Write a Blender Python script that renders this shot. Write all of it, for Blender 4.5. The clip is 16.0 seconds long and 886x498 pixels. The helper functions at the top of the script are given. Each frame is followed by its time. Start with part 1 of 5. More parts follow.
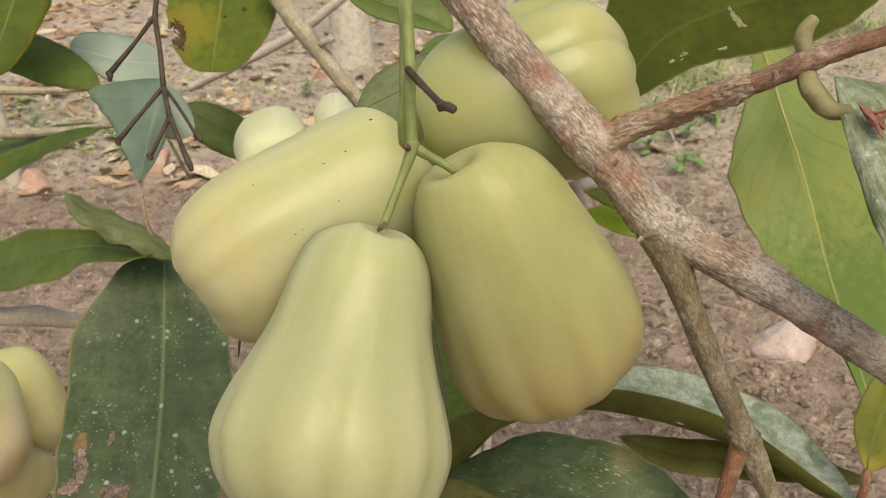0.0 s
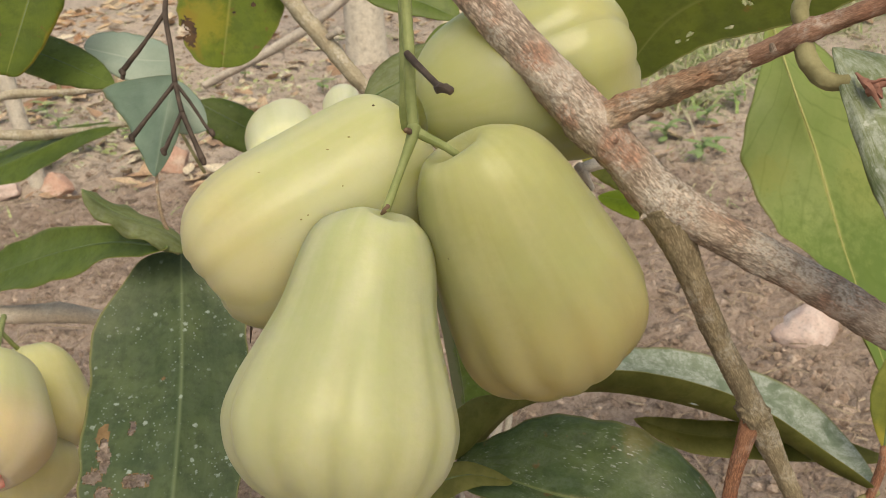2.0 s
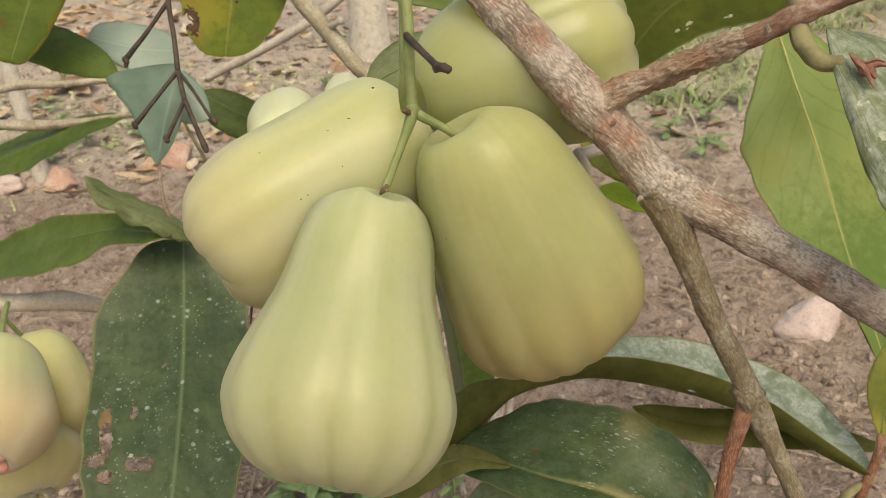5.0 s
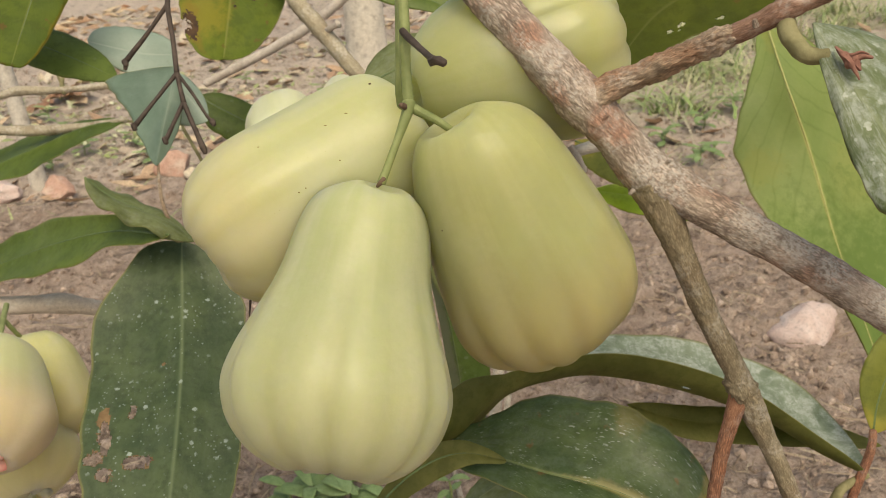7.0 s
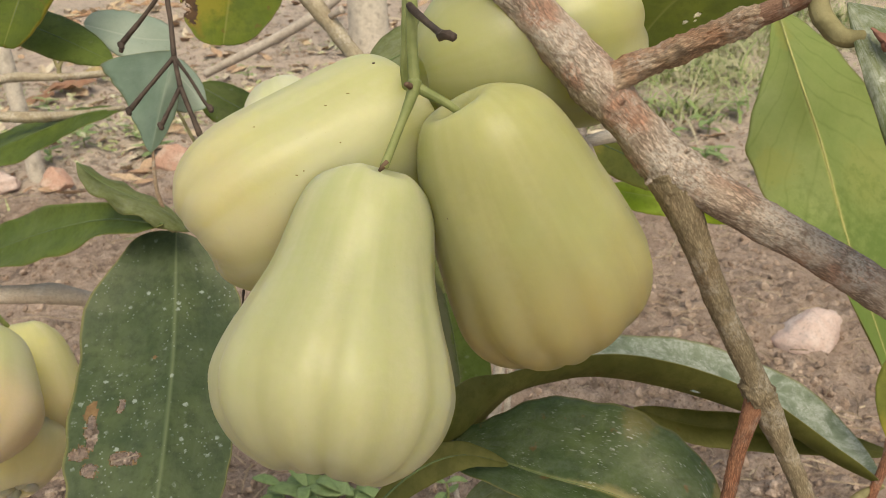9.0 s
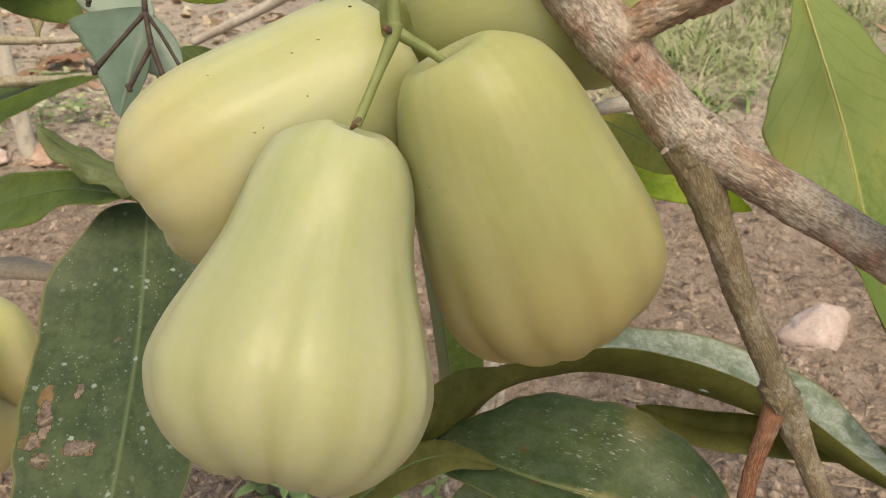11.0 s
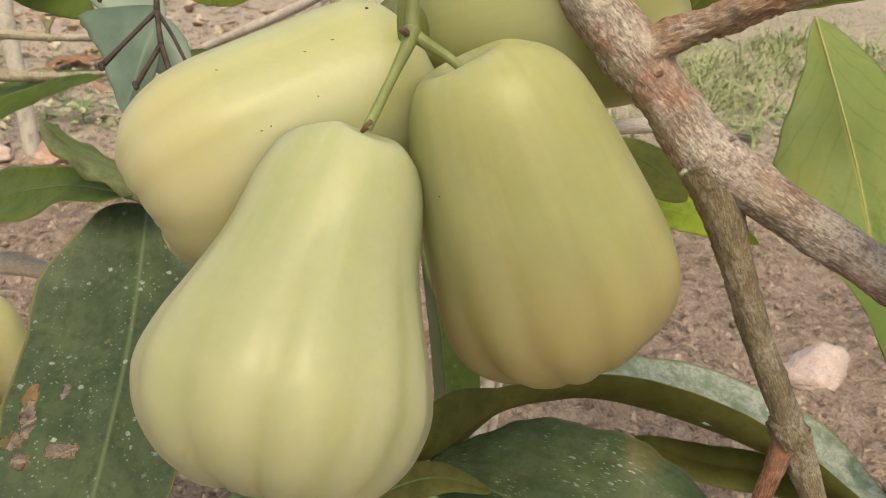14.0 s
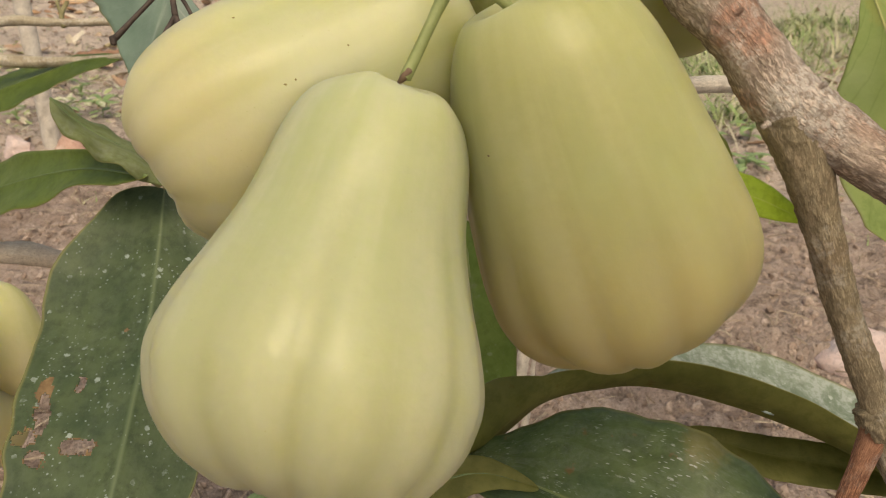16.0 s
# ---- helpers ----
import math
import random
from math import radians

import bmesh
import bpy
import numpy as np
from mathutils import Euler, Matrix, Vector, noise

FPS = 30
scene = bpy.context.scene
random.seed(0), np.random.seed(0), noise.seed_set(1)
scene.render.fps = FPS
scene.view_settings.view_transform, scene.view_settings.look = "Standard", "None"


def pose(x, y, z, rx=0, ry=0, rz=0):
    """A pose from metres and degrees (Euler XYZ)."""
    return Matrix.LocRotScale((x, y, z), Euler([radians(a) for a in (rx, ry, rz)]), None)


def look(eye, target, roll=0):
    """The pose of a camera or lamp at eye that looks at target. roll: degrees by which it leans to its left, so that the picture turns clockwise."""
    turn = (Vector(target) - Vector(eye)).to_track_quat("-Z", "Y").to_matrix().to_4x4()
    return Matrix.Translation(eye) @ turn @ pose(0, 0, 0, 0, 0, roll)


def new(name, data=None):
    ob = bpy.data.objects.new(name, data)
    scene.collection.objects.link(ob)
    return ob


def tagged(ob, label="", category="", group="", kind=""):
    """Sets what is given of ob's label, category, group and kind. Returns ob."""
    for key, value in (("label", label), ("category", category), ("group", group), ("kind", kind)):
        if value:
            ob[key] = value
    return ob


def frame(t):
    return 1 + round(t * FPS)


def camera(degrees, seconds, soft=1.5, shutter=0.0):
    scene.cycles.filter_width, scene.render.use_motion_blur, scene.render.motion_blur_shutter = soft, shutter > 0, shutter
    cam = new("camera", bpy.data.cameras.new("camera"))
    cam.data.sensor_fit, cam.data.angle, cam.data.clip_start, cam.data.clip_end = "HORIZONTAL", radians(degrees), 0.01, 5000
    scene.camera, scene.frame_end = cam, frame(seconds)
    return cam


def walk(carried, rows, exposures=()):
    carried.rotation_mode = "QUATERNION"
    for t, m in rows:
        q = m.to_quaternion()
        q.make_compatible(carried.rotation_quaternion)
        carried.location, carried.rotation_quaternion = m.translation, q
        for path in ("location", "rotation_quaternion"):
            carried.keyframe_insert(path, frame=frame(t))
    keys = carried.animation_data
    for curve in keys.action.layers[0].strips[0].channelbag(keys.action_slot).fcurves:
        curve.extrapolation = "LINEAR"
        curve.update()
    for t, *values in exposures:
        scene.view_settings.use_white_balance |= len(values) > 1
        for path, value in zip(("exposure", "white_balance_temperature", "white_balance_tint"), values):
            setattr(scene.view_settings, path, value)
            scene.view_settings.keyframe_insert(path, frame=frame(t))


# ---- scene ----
cam = camera(58.7, 16.0, 0.85)
cam.data.dof.use_dof, cam.data.dof.focus_distance, cam.data.dof.aperture_fstop = True, 0.25, 38.0
# seconds, eye in metres, turn in degrees
ROWS = [
    (0.0, 0.0000, 0.0000, 0.5000, 65.00, -0.00, 0.00),
    (0.5, 0.0048, 0.0010, 0.4967, 63.20, 1.17, 0.79),
    (1.0, 0.0077, 0.0002, 0.4921, 63.19, 1.10, 0.77),
    (1.5, 0.0096, -0.0001, 0.4985, 63.91, 1.92, 0.47),
    (2.0, 0.0055, -0.0045, 0.4976, 64.62, 1.88, 0.83),
    (2.5, 0.0083, -0.0039, 0.4958, 64.60, 1.94, 0.65),
    (3.0, 0.0104, -0.0055, 0.4962, 64.61, 2.16, 0.81),
    (3.5, 0.0113, -0.0065, 0.4968, 64.56, 2.20, 0.68),
    (4.0, 0.0107, -0.0058, 0.4944, 64.32, 1.74, 0.65),
    (6.3, 0.0034, -0.0179, 0.4932, 64.86, 2.02, 1.45),
    (6.5, 0.0045, -0.0185, 0.4931, 64.87, 1.82, 1.22),
    (7.0, 0.0074, -0.0157, 0.4898, 65.28, 1.78, 0.89),
    (7.5, 0.0069, -0.0161, 0.4893, 64.99, 1.98, 1.03),
    (8.0, 0.0060, -0.0155, 0.4863, 65.25, 1.12, 0.90),
    (8.2, 0.0052, -0.0154, 0.4842, 65.46, 0.93, 1.02),
    (10.3, 0.0087, 0.0237, 0.4705, 64.45, 0.67, 1.72),
    (10.5, 0.0116, 0.0250, 0.4650, 64.20, 0.31, 1.80),
    (11.0, 0.0099, 0.0249, 0.4633, 64.47, -0.44, 1.96),
    (11.5, 0.0068, 0.0254, 0.4630, 65.12, -2.72, 1.98),
    (12.0, 0.0066, 0.0250, 0.4624, 64.77, -3.14, 3.05),
    (12.5, 0.0073, 0.0244, 0.4630, 64.88, -2.86, 3.19),
    (13.0, 0.0090, 0.0243, 0.4603, 64.89, -2.88, 3.16),
    (13.5, 0.0095, 0.0264, 0.4620, 65.18, -2.74, 3.00),
    (14.0, 0.0075, 0.0307, 0.4579, 65.96, -3.16, 3.08),
    (14.3, -0.0060, 0.0340, 0.4478, 66.34, -3.25, 4.75),
    (14.5, -0.0124, 0.0440, 0.4411, 64.91, -2.52, 4.57),
    (15.0, 0.0087, 0.0585, 0.4371, 64.50, -1.84, 4.37),
    (15.5, 0.0135, 0.0595, 0.4382, 64.77, -1.63, 4.17),
    (16.0, 0.0006, 0.0502, 0.4427, 65.35, -1.82, 4.08),
]
# seconds, stops, white balance
EXPOSURES = [(0.0, 0.10, 8000, 0), (14.0, 0.14, 8100, 1), (16.0, 0.06, 8300, 4)]
walk(cam, [(t, pose(x, y, z, rx, ry, rz)) for t, x, y, z, rx, ry, rz in ROWS], EXPOSURES)

# ---- world and light: bright, hazy daylight ----
world = bpy.data.worlds.new("sky")
scene.world = world
world.use_nodes = True
wn, wl = world.node_tree.nodes, world.node_tree.links
wn.clear()
sky = wn.new("ShaderNodeTexSky")
sky.sky_type = "NISHITA"
sky.sun_disc = False
sky.sun_elevation, sky.sun_rotation = radians(58), radians(167)
sky.air_density, sky.dust_density, sky.ozone_density = 1.0, 4.0, 0.6
sky_bg, sky_out = wn.new("ShaderNodeBackground"), wn.new("ShaderNodeOutputWorld")
sky_bg.inputs["Strength"].default_value = 0.15
wl.new(sky.outputs[0], sky_bg.inputs[0])
wl.new(sky_bg.outputs[0], sky_out.inputs[0])
sun = new("sun", bpy.data.lights.new("sun", "SUN"))
sun.data.energy, sun.data.angle, sun.data.color = 1.25, radians(32), (1.0, 0.95, 0.88)
sun.matrix_world = look((0.35, -1.2, 2.8), (0.0, 0.3, 0.3))


# ---- materials ----
class Nodes:
    """A short way to write a node material."""

    def __init__(self, name):
        self.mat = bpy.data.materials.new(name)
        self.mat.use_nodes = True
        self.tree = self.mat.node_tree
        self.tree.nodes.clear()
        self.out = self.node("ShaderNodeOutputMaterial")
        self.bsdf = self.node("ShaderNodeBsdfPrincipled")
        self.link(self.bsdf.outputs[0], self.out.inputs[0])

    def node(self, kind):
        return self.tree.nodes.new(kind)

    def link(self, a, b):
        self.tree.links.new(a, b)

    def put(self, socket, value):
        if isinstance(value, bpy.types.NodeSocket):
            self.link(value, socket)
        else:
            socket.default_value = value

    def coord(self, which="Object"):
        return self.node("ShaderNodeTexCoord").outputs[which]

    def stretch(self, vec, scale):
        m = self.node("ShaderNodeMapping")
        self.link(vec, m.inputs["Vector"])
        m.inputs["Scale"].default_value = scale
        return m.outputs[0]

    def noise(self, vec, scale, detail=3.0, rough=0.55, distort=0.0):
        n = self.node("ShaderNodeTexNoise")
        self.link(vec, n.inputs["Vector"])
        n.inputs["Scale"].default_value, n.inputs["Detail"].default_value = scale, detail
        n.inputs["Roughness"].default_value, n.inputs["Distortion"].default_value = rough, distort
        return n.outputs["Fac"]

    def cells(self, vec, scale, feature="F1", out="Distance", chance=1.0):
        n = self.node("ShaderNodeTexVoronoi")
        n.feature = feature
        self.link(vec, n.inputs["Vector"])
        n.inputs["Scale"].default_value = scale
        n.inputs["Randomness"].default_value = chance
        return n.outputs[out]

    def ramp(self, fac, stops):
        r = self.node("ShaderNodeValToRGB")
        self.link(fac, r.inputs[0])
        e = r.color_ramp.elements
        while len(e) < len(stops):
            e.new(0.5)
        for el, (p, c) in zip(e, stops):
            el.position = p
            el.color = (*c, 1) if isinstance(c, tuple) else (c, c, c, 1)
        return r.outputs[0]

    def mix(self, fac, a, b, blend="MIX"):
        m = self.node("ShaderNodeMix")
        m.data_type, m.blend_type = "RGBA", blend
        self.put(m.inputs[0], fac)
        for s, v in ((m.inputs[6], a), (m.inputs[7], b)):
            self.put(s, (*v, 1) if isinstance(v, tuple) else v)
        return m.outputs[2]

    def math(self, op, a, b=0.5, c=0.5):
        m = self.node("ShaderNodeMath")
        m.operation = op
        for s, v in zip(m.inputs, (a, b, c)):
            self.put(s, v)
        return m.outputs[0]

    def bump(self, height, strength, distance, under=None):
        b = self.node("ShaderNodeBump")
        self.link(height, b.inputs["Height"])
        b.inputs["Strength"].default_value, b.inputs["Distance"].default_value = strength, distance
        if under is not None:
            self.link(under, b.inputs["Normal"])
        return b.outputs[0]

    def finish(self, color, rough, normal=None, spec=0.5, metal=0.0):
        b = self.bsdf.inputs
        self.put(b["Base Color"], (*color, 1) if isinstance(color, tuple) else color)
        self.put(b["Roughness"], rough)
        b["Specular IOR Level"].default_value, b["Metallic"].default_value = spec, metal
        if normal is not None:
            self.link(normal, b["Normal"])
        return self.mat


def fruit_material(name, pale, green, blush, blush_amount, freckle=0.5, blush_from=0.62, gloss=0.19):
    n = Nodes(name)
    ob, uv = n.coord("Object"), n.coord("UV")
    streak = n.noise(n.stretch(uv, (15, 0.9, 1)), 1.0, 3, 0.5)
    thin = n.noise(n.stretch(uv, (44, 1.6, 1)), 1.0, 3, 0.6)
    cloud = n.noise(ob, 42, 3, 0.5)
    col = n.mix(n.ramp(streak, [(0.31, 0.0), (0.69, 1.0)]), green, pale)
    col = n.mix(n.ramp(thin, [(0.55, 0.0), (0.76, 0.25)]), col, tuple(1.12 * c for c in pale))
    fleck = n.noise(ob, 330, 4, 0.65)
    col = n.mix(n.ramp(fleck, [(0.35, 0.3), (0.6, 0.0)]), col, green)
    col = n.mix(n.math("MULTIPLY", n.ramp(cloud, [(0.45, 0.0), (0.7, 1.0)]), 0.45), col, pale)
    sep = n.node("ShaderNodeSeparateXYZ")
    n.link(uv, sep.inputs[0])
    low = n.ramp(n.math("ADD", sep.outputs[1], n.math("MULTIPLY", n.noise(ob, 30, 2), 0.45)), [(blush_from, 0.0), (blush_from + 0.6, 1.0)])
    col = n.mix(n.math("MULTIPLY", low, blush_amount), col, blush)
    dots = n.ramp(n.cells(ob, 420), [(0.0, 1.0), (0.09, 0.0)])
    some = n.ramp(n.noise(ob, 55, 1), [(0.55, 0.0), (0.62, 1.0)])
    col = n.mix(n.math("MULTIPLY", n.math("MULTIPLY", dots, some), freckle), col, (0.30, 0.27, 0.08))
    fine = n.noise(ob, 900, 2)
    ripple = n.noise(ob, 105, 2, 0.5)
    normal = n.bump(cloud, 0.10, 0.002, n.bump(ripple, 0.22, 0.0014, n.bump(fine, 0.12, 0.0003)))
    mat = n.finish(col, n.math("MULTIPLY_ADD", cloud, 0.20, 0.34), normal, 0.16)
    b = n.bsdf.inputs
    b["Subsurface Weight"].default_value = 1.0
    b["Subsurface Radius"].default_value = (1.0, 0.93, 0.47)
    b["Subsurface Scale"].default_value = 0.06
    b["Coat Weight"].default_value, b["Coat Roughness"].default_value = gloss, 0.13
    return mat


def leaf_material(name, dark, light, rib, rough=0.38, dust=0.0, dust_color=(0.55, 0.60, 0.52), yellow=0.0, glow=0.25, veins=0.5, grey=0.0, count=13.0, vein_tone=None, dots=260, patches=(), streaky=False, film_size=2.2, spotty=0.0, mottled=0.55):
    """A leaf's surface: u runs across (0.5 is the midrib), v from base to tip."""
    n = Nodes(name)
    uv, ob = n.coord("UV"), n.coord("Object")
    sep = n.node("ShaderNodeSeparateXYZ")
    n.link(uv, sep.inputs[0])
    u, v = sep.outputs[0], sep.outputs[1]
    off = n.math("ABSOLUTE", n.math("SUBTRACT", u, 0.5))
    wob = n.math("MULTIPLY", n.noise(uv, 5, 2), 0.10)
    phase = n.math("ADD", n.math("SUBTRACT", v, n.math("MULTIPLY", off, 0.55)), wob)
    saw = n.math("ABSOLUTE", n.math("SUBTRACT", n.math("FRACT", n.math("MULTIPLY", phase, count)), 0.5))
    vein = n.ramp(saw, [(0.0, 1.0), (0.05, 0.4), (0.11, 0.0)])
    midrib = n.ramp(off, [(0.0, 0.9), (0.008, 0.6), (0.018, 0.0)])
    blot = n.noise(ob, 38, 4, 0.6)
    col = n.mix(n.ramp(blot, [(0.32, 0.0), (0.7, 1.0)]), dark, light)
    mottle = n.noise(ob, 150, 5, 0.72)
    col = n.mix(n.ramp(mottle, [(0.36, mottled), (0.54, 0.0)]), col, tuple(0.6 * c for c in dark))
    col = n.mix(n.math("MULTIPLY", n.math("MULTIPLY", vein, n.noise(ob, 60, 2)), veins), col, vein_tone or rib)
    col = n.mix(midrib, col, rib)
    if yellow:
        edge = n.ramp(n.math("ADD", v, n.math("MULTIPLY", n.noise(ob, 70, 5, 0.65), 1.0)), [(1.02, 0.0), (1.55, 1.0)])
        col = n.mix(n.math("MULTIPLY", edge, yellow), col, (0.30, 0.26, 0.03))
        rust = n.ramp(n.noise(ob, 110, 3), [(0.66, 0.0), (0.72, 1.0)])
        col = n.mix(n.math("MULTIPLY", rust, 0.7), col, (0.16, 0.07, 0.02))
    for pu, pv, ru, rv, tone, amount in patches:
        far_u, far_v = n.math("DIVIDE", n.math("SUBTRACT", u, pu), ru), n.math("DIVIDE", n.math("SUBTRACT", v, pv), rv)
        far = n.math("SQRT", n.math("ADD", n.math("MULTIPLY", far_u, far_u), n.math("MULTIPLY", far_v, far_v)))
        far = n.math("ADD", far, n.math("MULTIPLY", n.math("SUBTRACT", n.noise(ob, 130, 5, 0.7), 0.5), 1.6))
        col = n.mix(n.ramp(far, [(0.55, amount), (1.0, 0.0)]), col, tone)
    if grey:
        film = n.ramp(n.noise(ob if film_size > 10 else n.stretch(uv, (5, 3, 1)), film_size, 7, 0.75, 0.6), [(0.42, 0.0), (0.56, 1.0)])
        film = n.math("MULTIPLY", film, n.ramp(n.noise(ob, 420, 4, 0.7), [(0.36, 0.25), (0.56, 1.0)]))
        col = n.mix(n.math("MULTIPLY", film, grey), col, (0.50, 0.53, 0.49))
    if dust:
        big = n.ramp(n.math("ADD", n.cells(ob, 130), n.math("MULTIPLY", n.noise(ob, 600, 3), 0.4)), [(0.33, 1.0), (0.38, 0.0)])
        small = n.ramp(n.math("ADD", n.cells(ob, 380), n.math("MULTIPLY", n.noise(ob, 900, 2), 0.3)), [(0.28, 1.0), (0.36, 0.0)])
        if streaky:
            big = n.ramp(n.math("ADD", n.cells(n.stretch(uv, (26, 20, 1)), 1.0), n.math("MULTIPLY", n.noise(ob, 700, 3), 0.5)), [(0.36, 1.0), (0.43, 0.0)])
            small = n.ramp(n.math("ADD", n.cells(n.stretch(uv, (80, 44, 1)), 1.0), n.math("MULTIPLY", n.noise(ob, 900, 2), 0.4)), [(0.36, 1.0), (0.44, 0.0)])
        where = n.ramp(n.noise(ob, 40, 4, 0.65), [(0.49 - spotty, 0.0), (0.60 - spotty, 1.0)])
        spots = n.math("MULTIPLY", n.math("MAXIMUM", big, n.math("MULTIPLY", small, 0.7)), where)
        col = n.mix(n.math("MULTIPLY", spots, dust), col, dust_color)
    rim = n.ramp(off, [(0.484, 0.0), (0.494, 0.7)])
    col = n.mix(rim, col, (0.24, 0.22, 0.08))
    pits = n.ramp(n.cells(ob, dots), [(0.0, 1.0), (0.09, 0.0)])
    pits = n.math("MULTIPLY", pits, n.ramp(n.noise(ob, 60, 2), [(0.45, 0.0), (0.55, 1.0)]))
    col = n.mix(n.math("MULTIPLY", pits, 0.8), col, (0.07, 0.05, 0.015))
    normal = n.bump(n.noise(ob, 240, 4), 0.35, 0.0006, n.bump(n.math("ADD", n.math("MULTIPLY", vein, 0.1), n.noise(ob, 30, 2)), 0.3, 0.0015))
    mat = n.finish(col, n.math("MULTIPLY_ADD", n.noise(ob, 90, 3), 0.25, rough - 0.08), normal, 0.38)
    through_leaf = n.node("ShaderNodeBsdfTranslucent")
    n.link(n.mix(0.45, col, (0.36, 0.44, 0.045)), through_leaf.inputs[0])
    blend = n.node("ShaderNodeMixShader")
    blend.inputs[0].default_value = glow
    n.link(n.bsdf.outputs[0], blend.inputs[1])
    n.link(through_leaf.outputs[0], blend.inputs[2])
    n.link(blend.outputs[0], n.out.inputs[0])
    return mat


def bark_material(name, dark, light, red, red_amount, pale_amount=0.5, wrinkle=1.0, lichen=(), rusty=()):
    """Bark: u runs round the limb, v along it in metres."""
    n = Nodes(name)
    uv, ob = n.coord("UV"), n.coord("Object")
    fibre = n.noise(n.stretch(uv, (70, 400, 1)), 1.0, 4, 0.65, 0.6)
    coarse, grain = n.noise(ob, 300, 5, 0.72), n.noise(ob, 1000, 4, 0.7)
    crack = n.ramp(n.math("ABSOLUTE", n.math("SUBTRACT", n.noise(n.stretch(uv, (24, 170, 1)), 1.0, 5, 0.68, 1.4), 0.5)), [(0.0, 1.0), (0.03, 0.0)])
    blot = n.noise(ob, 48, 4, 0.6)
    tone = n.math("ADD", n.math("MULTIPLY", fibre, 0.38), n.math("ADD", n.math("MULTIPLY", coarse, 0.36), n.math("MULTIPLY", grain, 0.26)))
    col = n.mix(n.ramp(tone, [(0.30, 0.0), (0.66, 1.0)]), dark, light)
    pale = n.ramp(n.noise(ob, 80, 4, 0.65), [(0.50, 0.0), (0.62, 1.0)])
    stain = n.math("MULTIPLY", n.ramp(blot, [(0.50, 0.0), (0.66, 1.0)]), red_amount)
    for place, size, kind in [(*q, 0) for q in lichen] + [(*q, 1) for q in rusty]:
        near = n.node("ShaderNodeVectorMath")
        near.operation = "DISTANCE"
        n.link(ob, near.inputs[0])
        near.inputs[1].default_value = place
        patch = n.math("ADD", n.math("DIVIDE", near.outputs["Value"], size), n.math("MULTIPLY", n.noise(ob, 170, 4, 0.7), 0.9))
        patch = n.ramp(patch, [(0.75, 1.0), (1.3, 0.0)])
        if kind:
            stain = n.math("MAXIMUM", stain, n.math("MULTIPLY", patch, 0.9))
        else:
            pale = n.math("MAXIMUM", pale, patch)
    col = n.mix(stain, col, n.mix(n.ramp(tone, [(0.4, 0.0), (0.6, 1.0)]), tuple(0.6 * c for c in red), red))
    col = n.mix(n.math("MULTIPLY", crack, n.math("MULTIPLY", 0.8, n.ramp(coarse, [(0.4, 1.0), (0.6, 0.3)]))), col, tuple(0.55 * c for c in dark))
    col = n.mix(n.ramp(grain, [(0.34, 0.3), (0.46, 0.0)]), col, tuple(0.6 * c for c in dark))
    wavy = n.node("ShaderNodeTexNoise")
    n.link(n.stretch(uv, (16, 110, 1)), wavy.inputs["Vector"])
    wavy.inputs["Detail"].default_value = 3
    bent = n.node("ShaderNodeVectorMath")
    bent.operation = "MULTIPLY_ADD"
    n.link(wavy.outputs["Color"], bent.inputs[0])
    bent.inputs[1].default_value = (2.0, 0.9, 0)
    n.link(n.stretch(uv, (46, 230, 1)), bent.inputs[2])
    plate = n.cells(bent.outputs[0], 1.0, "DISTANCE_TO_EDGE")
    some = n.ramp(n.noise(ob, 95, 3), [(0.32, 0.35), (0.5, 1.0)])
    col = n.mix(n.math("MULTIPLY", n.ramp(plate, [(0.0, 0.9 * wrinkle), (0.1, 0.6 * wrinkle), (0.26, 0.0)]), some), col, tuple(0.5 * c for c in dark))
    pale = n.math("MULTIPLY", pale, n.ramp(n.noise(ob, 620, 4, 0.7), [(0.42, 0.1), (0.58, 1.0)]))
    col = n.mix(n.math("MULTIPLY", pale, pale_amount), col, (0.74, 0.69, 0.64))
    normal = n.bump(n.ramp(plate, [(0.0, 0.0), (0.3, 1.0)]), 0.55 * wrinkle, 0.0007, n.bump(fibre, 0.4 * wrinkle, 0.0008, n.bump(coarse, 0.4, 0.0012, n.bump(grain, 0.4, 0.0005))))
    return n.finish(col, 0.8, normal, 0.3)


def stem_material(name, a, b, rough=0.45):
    n = Nodes(name)
    ob = n.coord("Object")
    col = n.mix(n.ramp(n.noise(ob, 160, 4), [(0.35, 0.0), (0.65, 1.0)]), a, b)
    col = n.mix(n.ramp(n.cells(ob, 900), [(0.0, 0.6), (0.14, 0.0)]), col, tuple(0.35 * c for c in a))
    return n.finish(col, rough, n.bump(n.noise(n.stretch(ob, (1, 1, 0.25)), 1400, 3), 0.4, 0.0004), 0.45)


